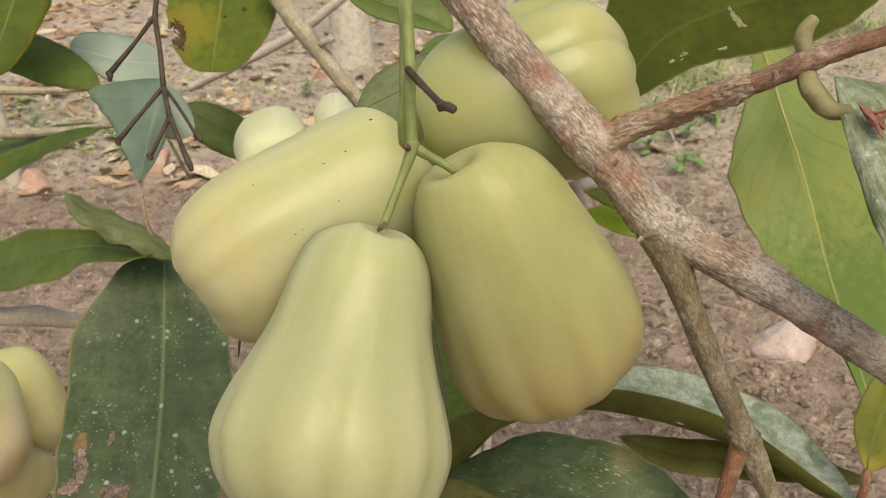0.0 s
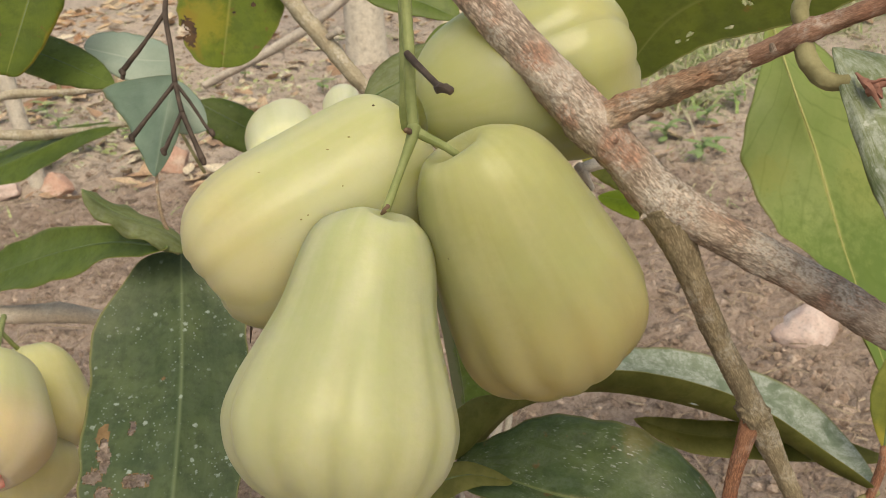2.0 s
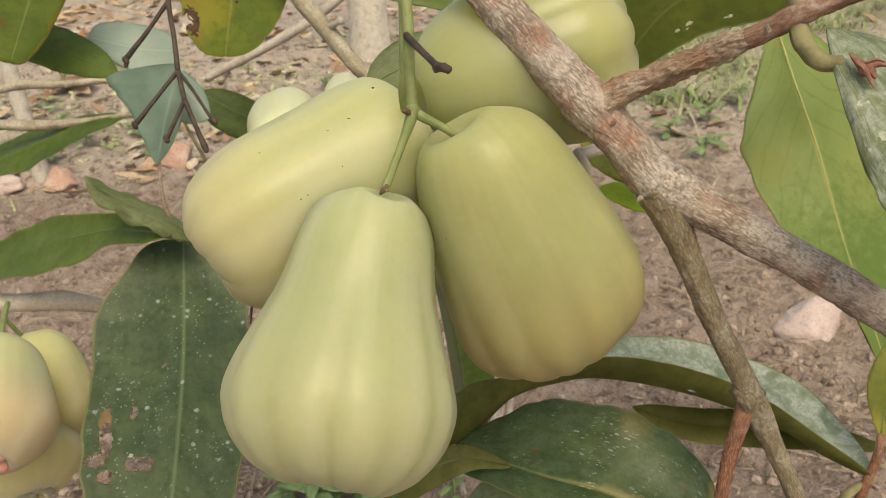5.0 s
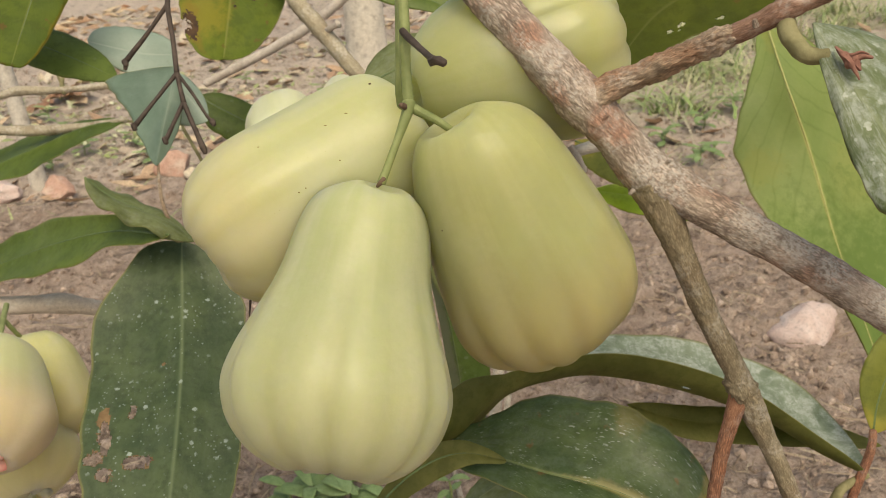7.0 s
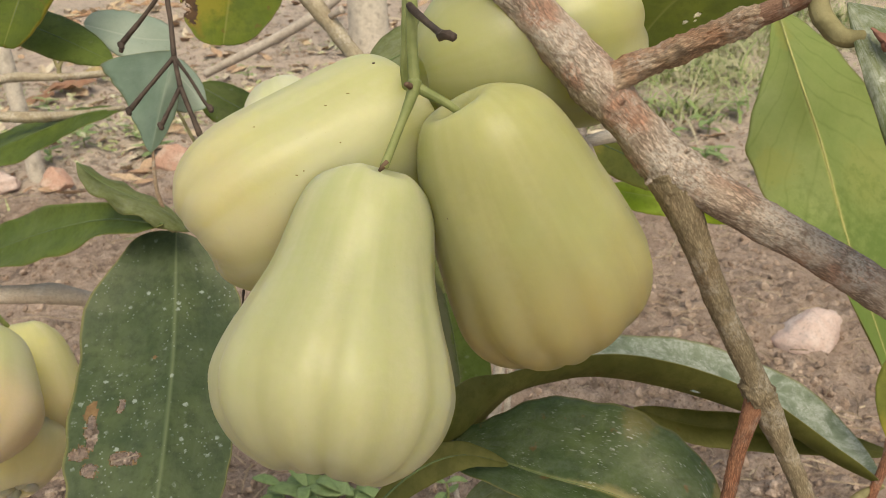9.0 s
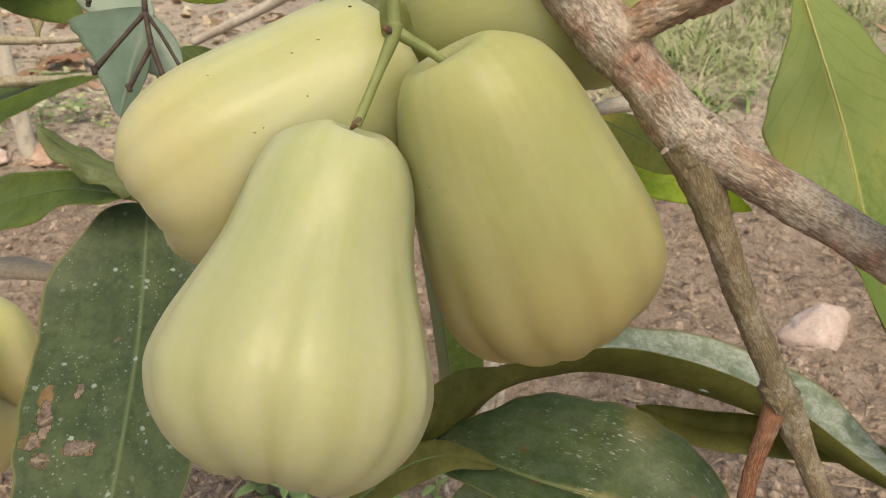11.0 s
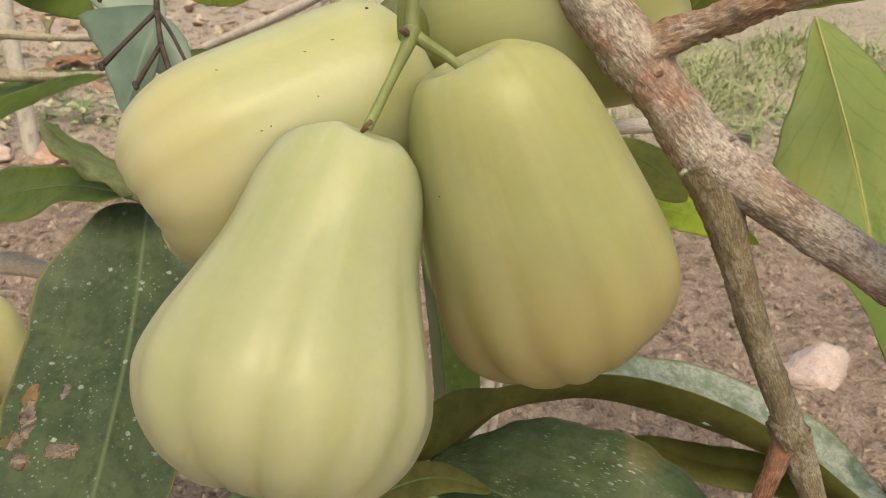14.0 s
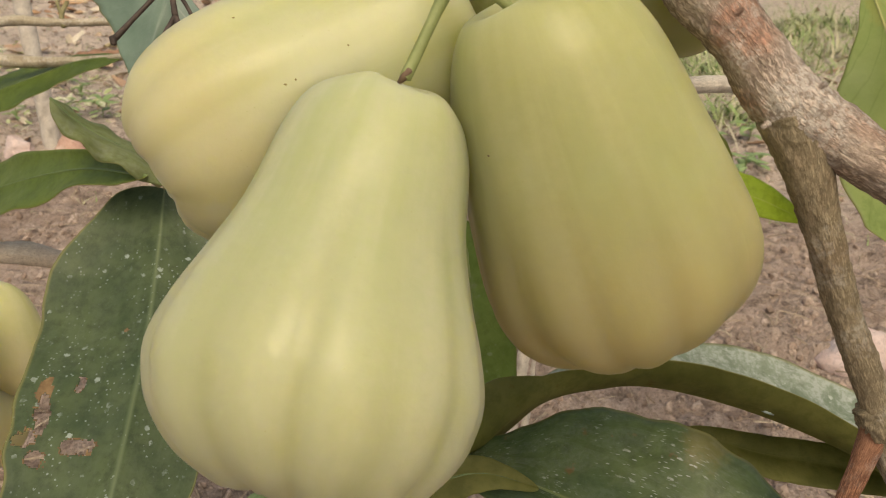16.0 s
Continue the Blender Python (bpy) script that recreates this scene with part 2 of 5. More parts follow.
def soil_material():
    n = Nodes("soil")
    ob = n.coord("Object")
    fine, mid, broad = n.noise(ob, 260, 6, 0.7), n.noise(ob, 42, 5, 0.6), n.noise(ob, 3.5, 3)
    col = n.mix(n.ramp(mid, [(0.3, 0.0), (0.7, 1.0)]), (0.27, 0.195, 0.158), (0.53, 0.415, 0.355))
    col = n.mix(n.math("MULTIPLY", n.ramp(broad, [(0.4, 0.0), (0.62, 1.0)]), 0.45), col, (0.57, 0.455, 0.395))
    col = n.mix(n.ramp(fine, [(0.35, 0.45), (0.53, 0.0)]), col, (0.15, 0.10, 0.08))
    # soil paled further out; the brightness of open sun is put into its colour
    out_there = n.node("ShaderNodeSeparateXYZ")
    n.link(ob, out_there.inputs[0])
    paled = n.ramp(n.math("ADD", n.math("MULTIPLY", out_there.outputs[1], 0.4), n.math("MULTIPLY", n.noise(ob, 2.2, 4), 0.6)), [(0.86, 0.0), (1.2, 0.6)])
    col = n.mix(paled, col, (0.72, 0.61, 0.53))
    # dark blotches paint the shade that falls in pits between soil lumps
    pit_shade = n.ramp(n.noise(n.stretch(ob, (30, 42, 30)), 1.0, 5, 0.7), [(0.36, 0.7), (0.48, 0.0)])
    col = n.mix(pit_shade, col, (0.12, 0.085, 0.065))
    grit = n.ramp(n.cells(ob, 150), [(0.0, 1.0), (0.13, 0.0)])
    col = n.mix(n.math("MULTIPLY", grit, 0.5), col, (0.52, 0.43, 0.36))
    normal = n.bump(fine, 0.8, 0.005, n.bump(mid, 1.0, 0.02))
    return n.finish(col, 0.93, normal, 0.2)


def stone_material(name, a, b, pale):
    n = Nodes(name)
    ob = n.coord("Object")
    col = n.mix(n.ramp(n.noise(ob, 45, 5, 0.65), [(0.35, 0.0), (0.65, 1.0)]), a, b)
    col = n.mix(n.ramp(n.noise(ob, 24, 3), [(0.5, 0.0), (0.64, 0.8)]), col, pale)
    col = n.mix(n.ramp(n.noise(ob, 300, 4), [(0.3, 0.5), (0.5, 0.0)]), col, tuple(0.4 * c for c in a))
    return n.finish(col, 0.88, n.bump(n.noise(ob, 180, 6, 0.7), 0.7, 0.003), 0.25)


def litter_material(name, stops, rough=0.8):
    """Loose bits, each island in a colour of its own."""
    n = Nodes(name)
    geo = n.node("ShaderNodeNewGeometry")
    col = n.ramp(geo.outputs["Random Per Island"], stops)
    ob = n.coord("Object")
    col = n.mix(n.ramp(n.noise(ob, 300, 3), [(0.35, 0.45), (0.6, 0.0)]), col, (0.08, 0.055, 0.035))
    return n.finish(col, rough, n.bump(n.noise(ob, 500, 3), 0.5, 0.001), 0.3)


BLUSH = (0.55, 0.40, 0.18)
SKIN = {
    "front": fruit_material("wax_apple_skin_pale", (0.464, 0.468, 0.300), (0.366, 0.394, 0.206), (0.40, 0.375, 0.235), 0.35),
    "warm": fruit_material("wax_apple_skin_warm", (0.405, 0.395, 0.210), (0.318, 0.328, 0.142), (0.31, 0.245, 0.12), 0.75),
    "yellow": fruit_material("wax_apple_skin_yellow", (0.502, 0.498, 0.308), (0.436, 0.446, 0.222), (0.50, 0.42, 0.25), 0.5, blush_from=0.76),
    "glossy": fruit_material("wax_apple_skin_glossy", (0.415, 0.412, 0.222), (0.365, 0.378, 0.160), (0.42, 0.37, 0.19), 0.4, 0.3, 0.8, 0.42),
    "ripe": fruit_material("wax_apple_skin_ripe", (0.60, 0.565, 0.33), (0.52, 0.505, 0.245), (0.58, 0.46, 0.28), 0.4),
    "ivory": fruit_material("wax_apple_skin_ivory", (0.62, 0.625, 0.44), (0.54, 0.56, 0.35), BLUSH, 0.1, 0.1),
    "pink": fruit_material("wax_apple_skin_blushed", (0.53, 0.52, 0.33), (0.46, 0.47, 0.25), (0.58, 0.40, 0.32), 0.5),
}
PITH = stem_material("calyx_flesh_pink", (0.76, 0.28, 0.25), (0.80, 0.50, 0.42), 0.5)
RIB_GREEN = (0.16, 0.22, 0.06)
LEAF = {
    "dark": leaf_material("leaf_upper_dark_dusty", (0.036, 0.063, 0.027), (0.092, 0.124, 0.055), (0.14, 0.18, 0.09), 0.46, 0.75, (0.44, 0.51, 0.46), veins=0.08, glow=0.14, spotty=0.03, grey=0.03),
    "green": leaf_material("leaf_upper_green", (0.095, 0.145, 0.024), (0.15, 0.205, 0.042), RIB_GREEN, 0.42, 0.1, veins=0.2),
    # bright: the last patch paints shade over the lower blade
    "bright": leaf_material("leaf_upper_bright", (0.26, 0.345, 0.10), (0.35, 0.42, 0.145), (0.62, 0.57, 0.22), 0.42, 0.0, glow=0.35, veins=0.7, count=10.0, vein_tone=(0.13, 0.21, 0.04), dots=170, mottled=0.12, patches=((0.15, 0.42, 0.2, 0.06, (0.36, 0.36, 0.08), 0.4), (0.4, 0.06, 0.3, 0.08, (0.40, 0.39, 0.10), 0.5), (0.75, 0.5, 0.2, 0.1, (0.36, 0.38, 0.11), 0.4), (0.5, 0.85, 1.1, 0.38, (0.14, 0.23, 0.05), 0.75))),
    "film": leaf_material("leaf_upper_pale_film", (0.17, 0.22, 0.15), (0.27, 0.32, 0.24), (0.30, 0.33, 0.22), 0.42, 0.8, (0.66, 0.68, 0.62), glow=0.15, grey=0.75, veins=0.1, film_size=75.0),
    "half_dusty": leaf_material("leaf_upper_half_dusty", (0.12, 0.20, 0.045), (0.19, 0.28, 0.08), (0.40, 0.42, 0.26), 0.35, 0.2, glow=0.35, veins=0.1, patches=((0.12, 0.5, 0.42, 1.6, (0.24, 0.25, 0.18), 0.8),)),
    "blue": leaf_material("leaf_upper_blue_green", (0.135, 0.205, 0.155), (0.21, 0.29, 0.23), (0.25, 0.32, 0.26), 0.36, 0.0, glow=0.2, veins=0.1, grey=0.05, mottled=0.15),
    "pale_blue": leaf_material("leaf_upper_pale_blue", (0.27, 0.355, 0.305), (0.36, 0.44, 0.385), (0.42, 0.48, 0.42), 0.36, 0.0, glow=0.2, veins=0.1, grey=0.05, mottled=0.12),
    "grey": leaf_material("leaf_upper_grey_film", (0.11, 0.15, 0.06), (0.17, 0.20, 0.10), (0.22, 0.25, 0.14), 0.5, 0.6, (0.62, 0.63, 0.57), glow=0.10, grey=0.5, veins=0.1),
    "spotted": leaf_material("leaf_upper_green_spotted", (0.038, 0.074, 0.022), (0.098, 0.138, 0.048), (0.23, 0.25, 0.11), 0.42, 0.55, glow=0.18, yellow=0.25, grey=0.08, veins=0.15, streaky=True, dust_color=(0.62, 0.66, 0.58), patches=((0.0, 0.62, 0.2, 0.06, (0.18, 0.14, 0.035), 0.55), (0.15, 0.93, 0.3, 0.08, (0.22, 0.16, 0.04), 0.7), (0.5, 0.66, 0.06, 0.22, (0.30, 0.25, 0.10), 0.6), (0.55, 0.08, 0.2, 0.12, (0.26, 0.20, 0.07), 0.6))),
    "olive": leaf_material("leaf_underside_olive", (0.15, 0.15, 0.04), (0.275, 0.265, 0.085), (0.22, 0.22, 0.07), 0.6, 0.0, glow=0.5, yellow=0.25, veins=0.15),
    "moss": leaf_material("leaf_underside_moss", (0.062, 0.080, 0.008), (0.105, 0.122, 0.014), (0.13, 0.14, 0.03), 0.85, 0.0, glow=0.35, yellow=0.25, veins=0.15),
    "paled": leaf_material("leaf_upper_dull_olive", (0.13, 0.16, 0.05), (0.19, 0.22, 0.10), (0.24, 0.25, 0.13), 0.5, 0.1, glow=0.2, grey=0.12, veins=0.1),
    "lime": leaf_material("leaf_upper_lime", (0.40, 0.57, 0.04), (0.53, 0.67, 0.08), (0.56, 0.64, 0.16), 0.4, 0.0, glow=0.35, veins=0.15),
    "dead": leaf_material("dead_leaf_reddish", (0.30, 0.15, 0.10), (0.50, 0.30, 0.21), (0.50, 0.36, 0.25), 0.7, 0.0, glow=0.2, veins=0.4),
    "straw": leaf_material("dead_leaf_tan", (0.44, 0.33, 0.16), (0.58, 0.46, 0.27), (0.56, 0.44, 0.28), 0.7, 0.0, glow=0.2, veins=0.4),
    "ochre": leaf_material("leaf_ochre_yellow", (0.18, 0.20, 0.035), (0.25, 0.26, 0.05), (0.34, 0.34, 0.10), 0.5, 0.0, glow=0.3, veins=0.2, patches=((0.5, 0.0, 0.7, 0.25, (0.40, 0.34, 0.06), 0.8),)),
    "yellowing": leaf_material("leaf_upper_yellowing", (0.075, 0.12, 0.008), (0.13, 0.175, 0.014), (0.22, 0.24, 0.05), 0.62, 0.0, yellow=0.45, glow=0.3, veins=0.15, patches=((0.0, 0.8, 0.07, 0.25, (0.36, 0.25, 0.03), 0.5), (1.0, 0.75, 0.05, 0.25, (0.36, 0.25, 0.03), 0.4))),
    "decaying": leaf_material("leaf_upper_decaying", (0.10, 0.15, 0.010), (0.16, 0.205, 0.016), (0.26, 0.27, 0.06), 0.62, 0.0, yellow=0.4, glow=0.3, veins=0.15, patches=((0.2, 0.74, 0.34, 0.16, (0.33, 0.28, 0.03), 0.7), (0.1, 0.8, 0.1, 0.2, (0.28, 0.17, 0.02), 0.6))),
}
ROT = stem_material("leaf_decay_brown", (0.14, 0.085, 0.04), (0.24, 0.15, 0.075), 0.85)
ROT_DARK = stem_material("leaf_decay_dark", (0.035, 0.02, 0.012), (0.10, 0.052, 0.024), 0.85)
STALK_TAN = stem_material("dead_leaf_rib_tan", (0.38, 0.27, 0.17), (0.50, 0.38, 0.25), 0.8)
RIB = stem_material("midrib_pale", (0.36, 0.37, 0.12), (0.46, 0.44, 0.17))
RIB_DARK = stem_material("midrib_green", (0.10, 0.15, 0.05), (0.15, 0.20, 0.07))
STEM = stem_material("flower_stalk_green", (0.195, 0.23, 0.08), (0.275, 0.305, 0.125), 0.6)
PETIOLE = stem_material("petiole_olive", (0.17, 0.15, 0.07), (0.31, 0.28, 0.15), 0.8)
DRY = stem_material("dry_stalk_brown", (0.045, 0.030, 0.024), (0.095, 0.066, 0.054), 0.7)
# pale lichen; spots past x = 0.1 also brighten the limb where shade falls
LICHEN = [((0.1480, 0.2140, 0.3600), 0.016), ((0.1180, 0.2230, 0.3790), 0.016), ((0.0712, 0.2323, 0.4071), 0.016), ((0.0724, 0.2325, 0.3979), 0.026), ((0.1050, 0.2271, 0.3841), 0.02), ((0.1300, 0.2193, 0.3702), 0.014)]
RUSTY = [((0.0298, 0.2474, 0.4450), 0.012), ((0.0387, 0.2402, 0.4264), 0.009), ((0.0558, 0.2362, 0.4167), 0.017)]
BARK = bark_material("bark_grey_brown", (0.37, 0.27, 0.215), (0.76, 0.63, 0.54), (0.60, 0.32, 0.23), 0.75, 0.55, lichen=LICHEN, rusty=RUSTY)
BARK_TWIG = bark_material("bark_brown_twig", (0.27, 0.19, 0.135), (0.66, 0.50, 0.37), (0.52, 0.27, 0.165), 0.95, 0.35, 0.7)
BARK_OLIVE = bark_material("bark_olive_brown", (0.21, 0.165, 0.105), (0.46, 0.375, 0.26), (0.34, 0.22, 0.14), 0.4, 0.3, 0.65)
BARK_YOUNG = bark_material("bark_red_brown", (0.22, 0.115, 0.08), (0.46, 0.285, 0.21), (0.42, 0.18, 0.115), 0.6, 0.35, 0.6)
BARK_RED = bark_material("bark_reddish", (0.28, 0.125, 0.08), (0.60, 0.31, 0.195), (0.52, 0.20, 0.115), 0.7, 0.25)
BARK_GREY = bark_material("bark_pale_grey", (0.46, 0.39, 0.34), (0.76, 0.68, 0.62), (0.44, 0.34, 0.27), 0.4, 0.5, 0.3)
BARK_DULL = bark_material("bark_olive_grey", (0.33, 0.27, 0.19), (0.62, 0.54, 0.41), (0.36, 0.27, 0.18), 0.5, 0.45, 0.35)
BARK_BEIGE = bark_material("bark_pale_beige", (0.50, 0.40, 0.33), (0.76, 0.66, 0.56), (0.50, 0.38, 0.29), 0.4, 0.5, 0.25)
BARK_WASHED = bark_material("bark_whitened_trunk", (0.62, 0.55, 0.48), (0.84, 0.77, 0.69), (0.22, 0.16, 0.12), 0.5, 0.6, 0.4)
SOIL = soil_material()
STONE = stone_material("stone_pink", (0.62, 0.46, 0.42), (0.71, 0.57, 0.54), (0.76, 0.655, 0.63))
BRICK = stone_material("brick_broken", (0.52, 0.31, 0.245), (0.60, 0.40, 0.33), (0.62, 0.48, 0.41))
WHITE = stone_material("pebble_white", (0.72, 0.70, 0.66), (0.80, 0.78, 0.75), (0.82, 0.80, 0.78))
CLOD = litter_material("soil_clods", [(0.0, (0.27, 0.19, 0.15)), (0.5, (0.42, 0.315, 0.26)), (1.0, (0.56, 0.44, 0.375))], 0.95)
STRAW = litter_material("dry_straw", [(0.0, (0.26, 0.19, 0.14)), (0.5, (0.40, 0.31, 0.23)), (1.0, (0.54, 0.45, 0.35))])
DEAD = litter_material("dead_leaves", [(0.0, (0.36, 0.23, 0.16)), (0.3, (0.54, 0.36, 0.25)), (0.65, (0.66, 0.52, 0.38)), (1.0, (0.78, 0.69, 0.56))])
WEEDS = litter_material("pale_weeds", [(0.0, (0.36, 0.43, 0.18)), (0.5, (0.54, 0.57, 0.31)), (1.0, (0.74, 0.71, 0.55))], 0.7)
GRASS = litter_material("grass_blades", [(0.0, (0.25, 0.37, 0.12)), (0.35, (0.40, 0.50, 0.21)), (0.6, (0.58, 0.57, 0.34)), (1.0, (0.76, 0.67, 0.50))], 0.6)
WEED = leaf_material("weed_leaf", (0.29, 0.42, 0.17), (0.38, 0.50, 0.25), (0.22, 0.32, 0.13), 0.5, 0.0, glow=0.3)
SCAR = stem_material("calyx_scar_brown", (0.11, 0.065, 0.045), (0.17, 0.105, 0.07), 0.8)
BROWN_SPOT = stem_material("skin_spot_brown", (0.20, 0.15, 0.05), (0.27, 0.21, 0.08), 0.7)
RUST = stem_material("dry_scrap_rust", (0.20, 0.09, 0.07), (0.33, 0.16, 0.12), 0.9)


# ---- builders ----
def mesh_from(name, verts, faces, mats, uvs=None, ids=None, smooth=True):
    me = bpy.data.meshes.new(name)
    me.from_pydata([tuple(map(float, v)) for v in verts], [], faces)
    for m in mats if isinstance(mats, (list, tuple)) else [mats]:
        me.materials.append(m)
    if uvs is not None:
        lay = me.uv_layers.new(name="UVMap")
        idx = np.empty(len(me.loops), int)
        me.loops.foreach_get("vertex_index", idx)
        lay.data.foreach_set("uv", np.asarray(uvs, np.float32)[idx].ravel())
    if ids is not None:
        me.polygons.foreach_set("material_index", np.asarray(ids, np.int32))
    me.polygons.foreach_set("use_smooth", np.full(len(me.polygons), smooth))
    me.update()
    return me


def part(name, me, parent, label=""):
    ob = new(name, me)
    ob.parent = parent
    ob.matrix_parent_inverse = parent.matrix_world.inverted()
    return tagged(ob, label) if label else ob


def thing(name, place, label, category, group="", kind=""):
    ob = new(name)
    ob.empty_display_size = 0.01
    ob.matrix_world = Matrix.Translation(place)
    return tagged(ob, label, category, group, kind)


def spline(points, count):
    """A Catmull-Rom curve through the points, at even steps."""
    p = np.asarray(points, float)
    if len(p) == 2:
        p = np.array([p[0], (p[0] + p[1]) / 2, p[1]])
    p = np.vstack([2 * p[0] - p[1], p, 2 * p[-1] - p[-2]])
    out = []
    for t in np.linspace(0, len(p) - 3 - 1e-9, count):
        i = int(t)
        f = t - i
        a, b, c, d = p[i : i + 4]
        out.append(0.5 * (2 * b + (c - a) * f + (2 * a - 5 * b + 4 * c - d) * f * f + (3 * b - a - 3 * c + d) * f**3))
    return np.array(out)


def unit(v):
    v = np.asarray(v, float)
    return v / max(np.linalg.norm(v), 1e-12)


def tube(points, radii, mat, lumps=0.06, round_=16, step=0.003, seed=0, caps=True, fissure=0.0):
    """A limb that follows the points, with its radii, uneven all round; fissure: depth of the cracks along the bark."""
    span = np.linalg.norm(np.diff(np.asarray(points, float), axis=0), axis=1).sum()
    count = int(min(max(span / step, 6), 420))
    path = spline(points, count)
    rad = np.interp(np.linspace(0, 1, count), np.linspace(0, 1, len(radii)), radii)
    verts, uvs, faces = [], [], []
    side = unit(np.cross(path[1] - path[0], (0.31, 0.27, 0.91)))
    along = 0.0
    for i in range(count):
        t = unit(path[min(i + 1, count - 1)] - path[max(i - 1, 0)])
        side = unit(side - t * (side @ t))
        up = np.cross(t, side)
        if i:
            along += np.linalg.norm(path[i] - path[i - 1])
        for j in range(round_ + 1):
            a = 2 * math.pi * (j % round_) / round_
            d = math.cos(a) * side + math.sin(a) * up
            q = Vector(path[i] / rad.max() * 0.7 + 1.3 * d) + Vector((seed, 0, 0))
            k = 1 + lumps * (noise.noise(q) + 0.6 * noise.noise(q * 2.7) + 0.45 * noise.noise(q * 7) + 0.3 * noise.noise(q * 15))
            high = rad[i] * k
            if fissure:
                c = Vector((math.cos(a) * rad[i] / 0.0010 + seed, math.sin(a) * rad[i] / 0.0010, along / 0.0034))
                high -= fissure * (max(0.0, 1 - 3.2 * abs(noise.noise(c))) - 0.5 * noise.noise(c * 2.3) - 0.7 * noise.noise(c * 0.3))
            verts.append(path[i] + d * high)
            uvs.append((j / round_, along))
    w = round_ + 1
    for i in range(count - 1):
        for j in range(round_):
            faces.append((i * w + j, i * w + j + 1, (i + 1) * w + j + 1, (i + 1) * w + j))
    if caps:
        for i, flip in ((0, True), (count - 1, False)):
            verts.append(path[i] + unit(path[i] - path[1 if flip else count - 2]) * rad[i] * 0.5)
            uvs.append((0.5, along))
            c = len(verts) - 1
            for j in range(round_):
                e = (i * w + j, i * w + j + 1)
                faces.append((e[1], e[0], c) if flip else (e[0], e[1], c))
    return mesh_from("limb", verts, faces, mat, uvs)


def blade(mid, left, right, top, under, peak=0.45, blunt=0.75, bulge=0.12, wave=0.05, curl=0.0, flip=False, holes=(), rot=None, seed=0, nv=56, nu=9):
    """A leaf blade: an upper and a lower skin 0.4 mm apart, joined at the rim.
    left and right: (place along the leaf from 0 to 1, vector from the midrib to the widest margin).
    holes: (along, across from -1 to 1, half length, half width); a negative length leaves a dead patch."""
    path = spline(mid, nv)
    vs = np.linspace(0, 1, nv)
    lv = np.array([[np.interp(v, [a for a, _ in left], [b[k] for _, b in left]) for k in range(3)] for v in vs])
    rv = np.array([[np.interp(v, [a for a, _ in right], [b[k] for _, b in right]) for k in range(3)] for v in vs])
    prof = np.array([leaf_width(v, peak, blunt) for v in vs])
    grid, norm = np.zeros((nv, 2 * nu - 1, 3)), np.zeros((nv, 2 * nu - 1, 3))
    for i, v in enumerate(vs):
        t = unit(path[min(i + 1, nv - 1)] - path[max(i - 1, 0)])
        for s, vec in ((-1, lv[i]), (1, rv[i])):
            n = unit(np.cross(t, vec)) * -s
            size = np.linalg.norm(vec) * prof[i]
            for k in range(nu):
                u = k / (nu - 1)
                ripple = wave * size * u * u * noise.noise((v * 7 + seed * 3.7, s * 2.0 + seed, u))
                rim = 1 + 0.05 * noise.noise((v * 16 + seed, s * 5.0, 0.3))
                bow = bulge * size * (4 * u * (1 - u)) * 0.5 - curl * size * u * u
                place = path[i] + vec * prof[i] * u * rim + n * (bow + ripple)
                grid[i, nu - 1 + s * k] = place
    du, dv = np.gradient(grid, axis=1), np.gradient(grid, axis=0)
    norm = np.cross(du, dv)
    norm /= np.maximum(np.linalg.norm(norm, axis=2, keepdims=True), 1e-12)
    if flip:
        norm = -norm
    w = 2 * nu - 1
    half = 0.0002
    verts = np.concatenate([(grid + norm * half).reshape(-1, 3), (grid - norm * half).reshape(-1, 3)])
    us = np.linspace(0, 1, w)
    uv = np.array([(u, v) for v in vs for u in us])
    uvs = np.concatenate([uv, uv])
    keep, brown = np.ones((nv - 1, w - 1), bool), np.zeros((nv - 1, w - 1), bool)
    for i in range(nv - 1):
        for j in range(w - 1):
            v, u = (vs[i] + vs[i + 1]) / 2, (us[j] + us[j + 1]) - 1
            for a, c, la, wc in holes:
                r = math.hypot((v - a) / abs(la), (u - c) / wc)
                if r > 2.5:
                    continue
                r -= 0.5 * noise.noise((v * 55, u * 16, a * 9)) + 0.3 * noise.noise((v * 150, u * 44, a * 9))
                if r < 1 and la > 0:
                    keep[i, j] = False
                elif r < 1.1 + 0.2 * (la < 0):
                    brown[i, j] = True
    faces, ids = [], []
    n0 = nv * w
    for i in range(nv - 1):
        for j in range(w - 1):
            if not keep[i, j]:
                continue
            a, b, c, d = i * w + j, i * w + j + 1, (i + 1) * w + j + 1, (i + 1) * w + j
            up, dn = (a, b, c, d), (a + n0, d + n0, c + n0, b + n0)
            if flip:
                up, dn = up[::-1], dn[::-1]
            faces += [up, dn]
            ids += [2, 2] if brown[i, j] and rot else [0, 1]
            for e, f, di, dj in ((a, b, -1, 0), (c, d, 1, 0), (d, a, 0, -1), (b, c, 0, 1)):
                ii, jj = i + di, j + dj
                if not (0 <= ii < nv - 1 and 0 <= jj < w - 1) or not keep[ii, jj]:
                    q = (e, e + n0, f + n0, f)
                    faces.append(q[::-1] if flip else q)
                    ids.append(0)
    return mesh_from("blade", verts, faces, [top, under, rot] if rot else [top, under], uvs, ids), path, norm[:, nu - 1]


def leaf_width(v, peak=0.45, blunt=0.75):
    x = abs(v - peak) / (peak if v < peak else 1 - peak)
    return max(0.004, (1 - x * x)) ** blunt


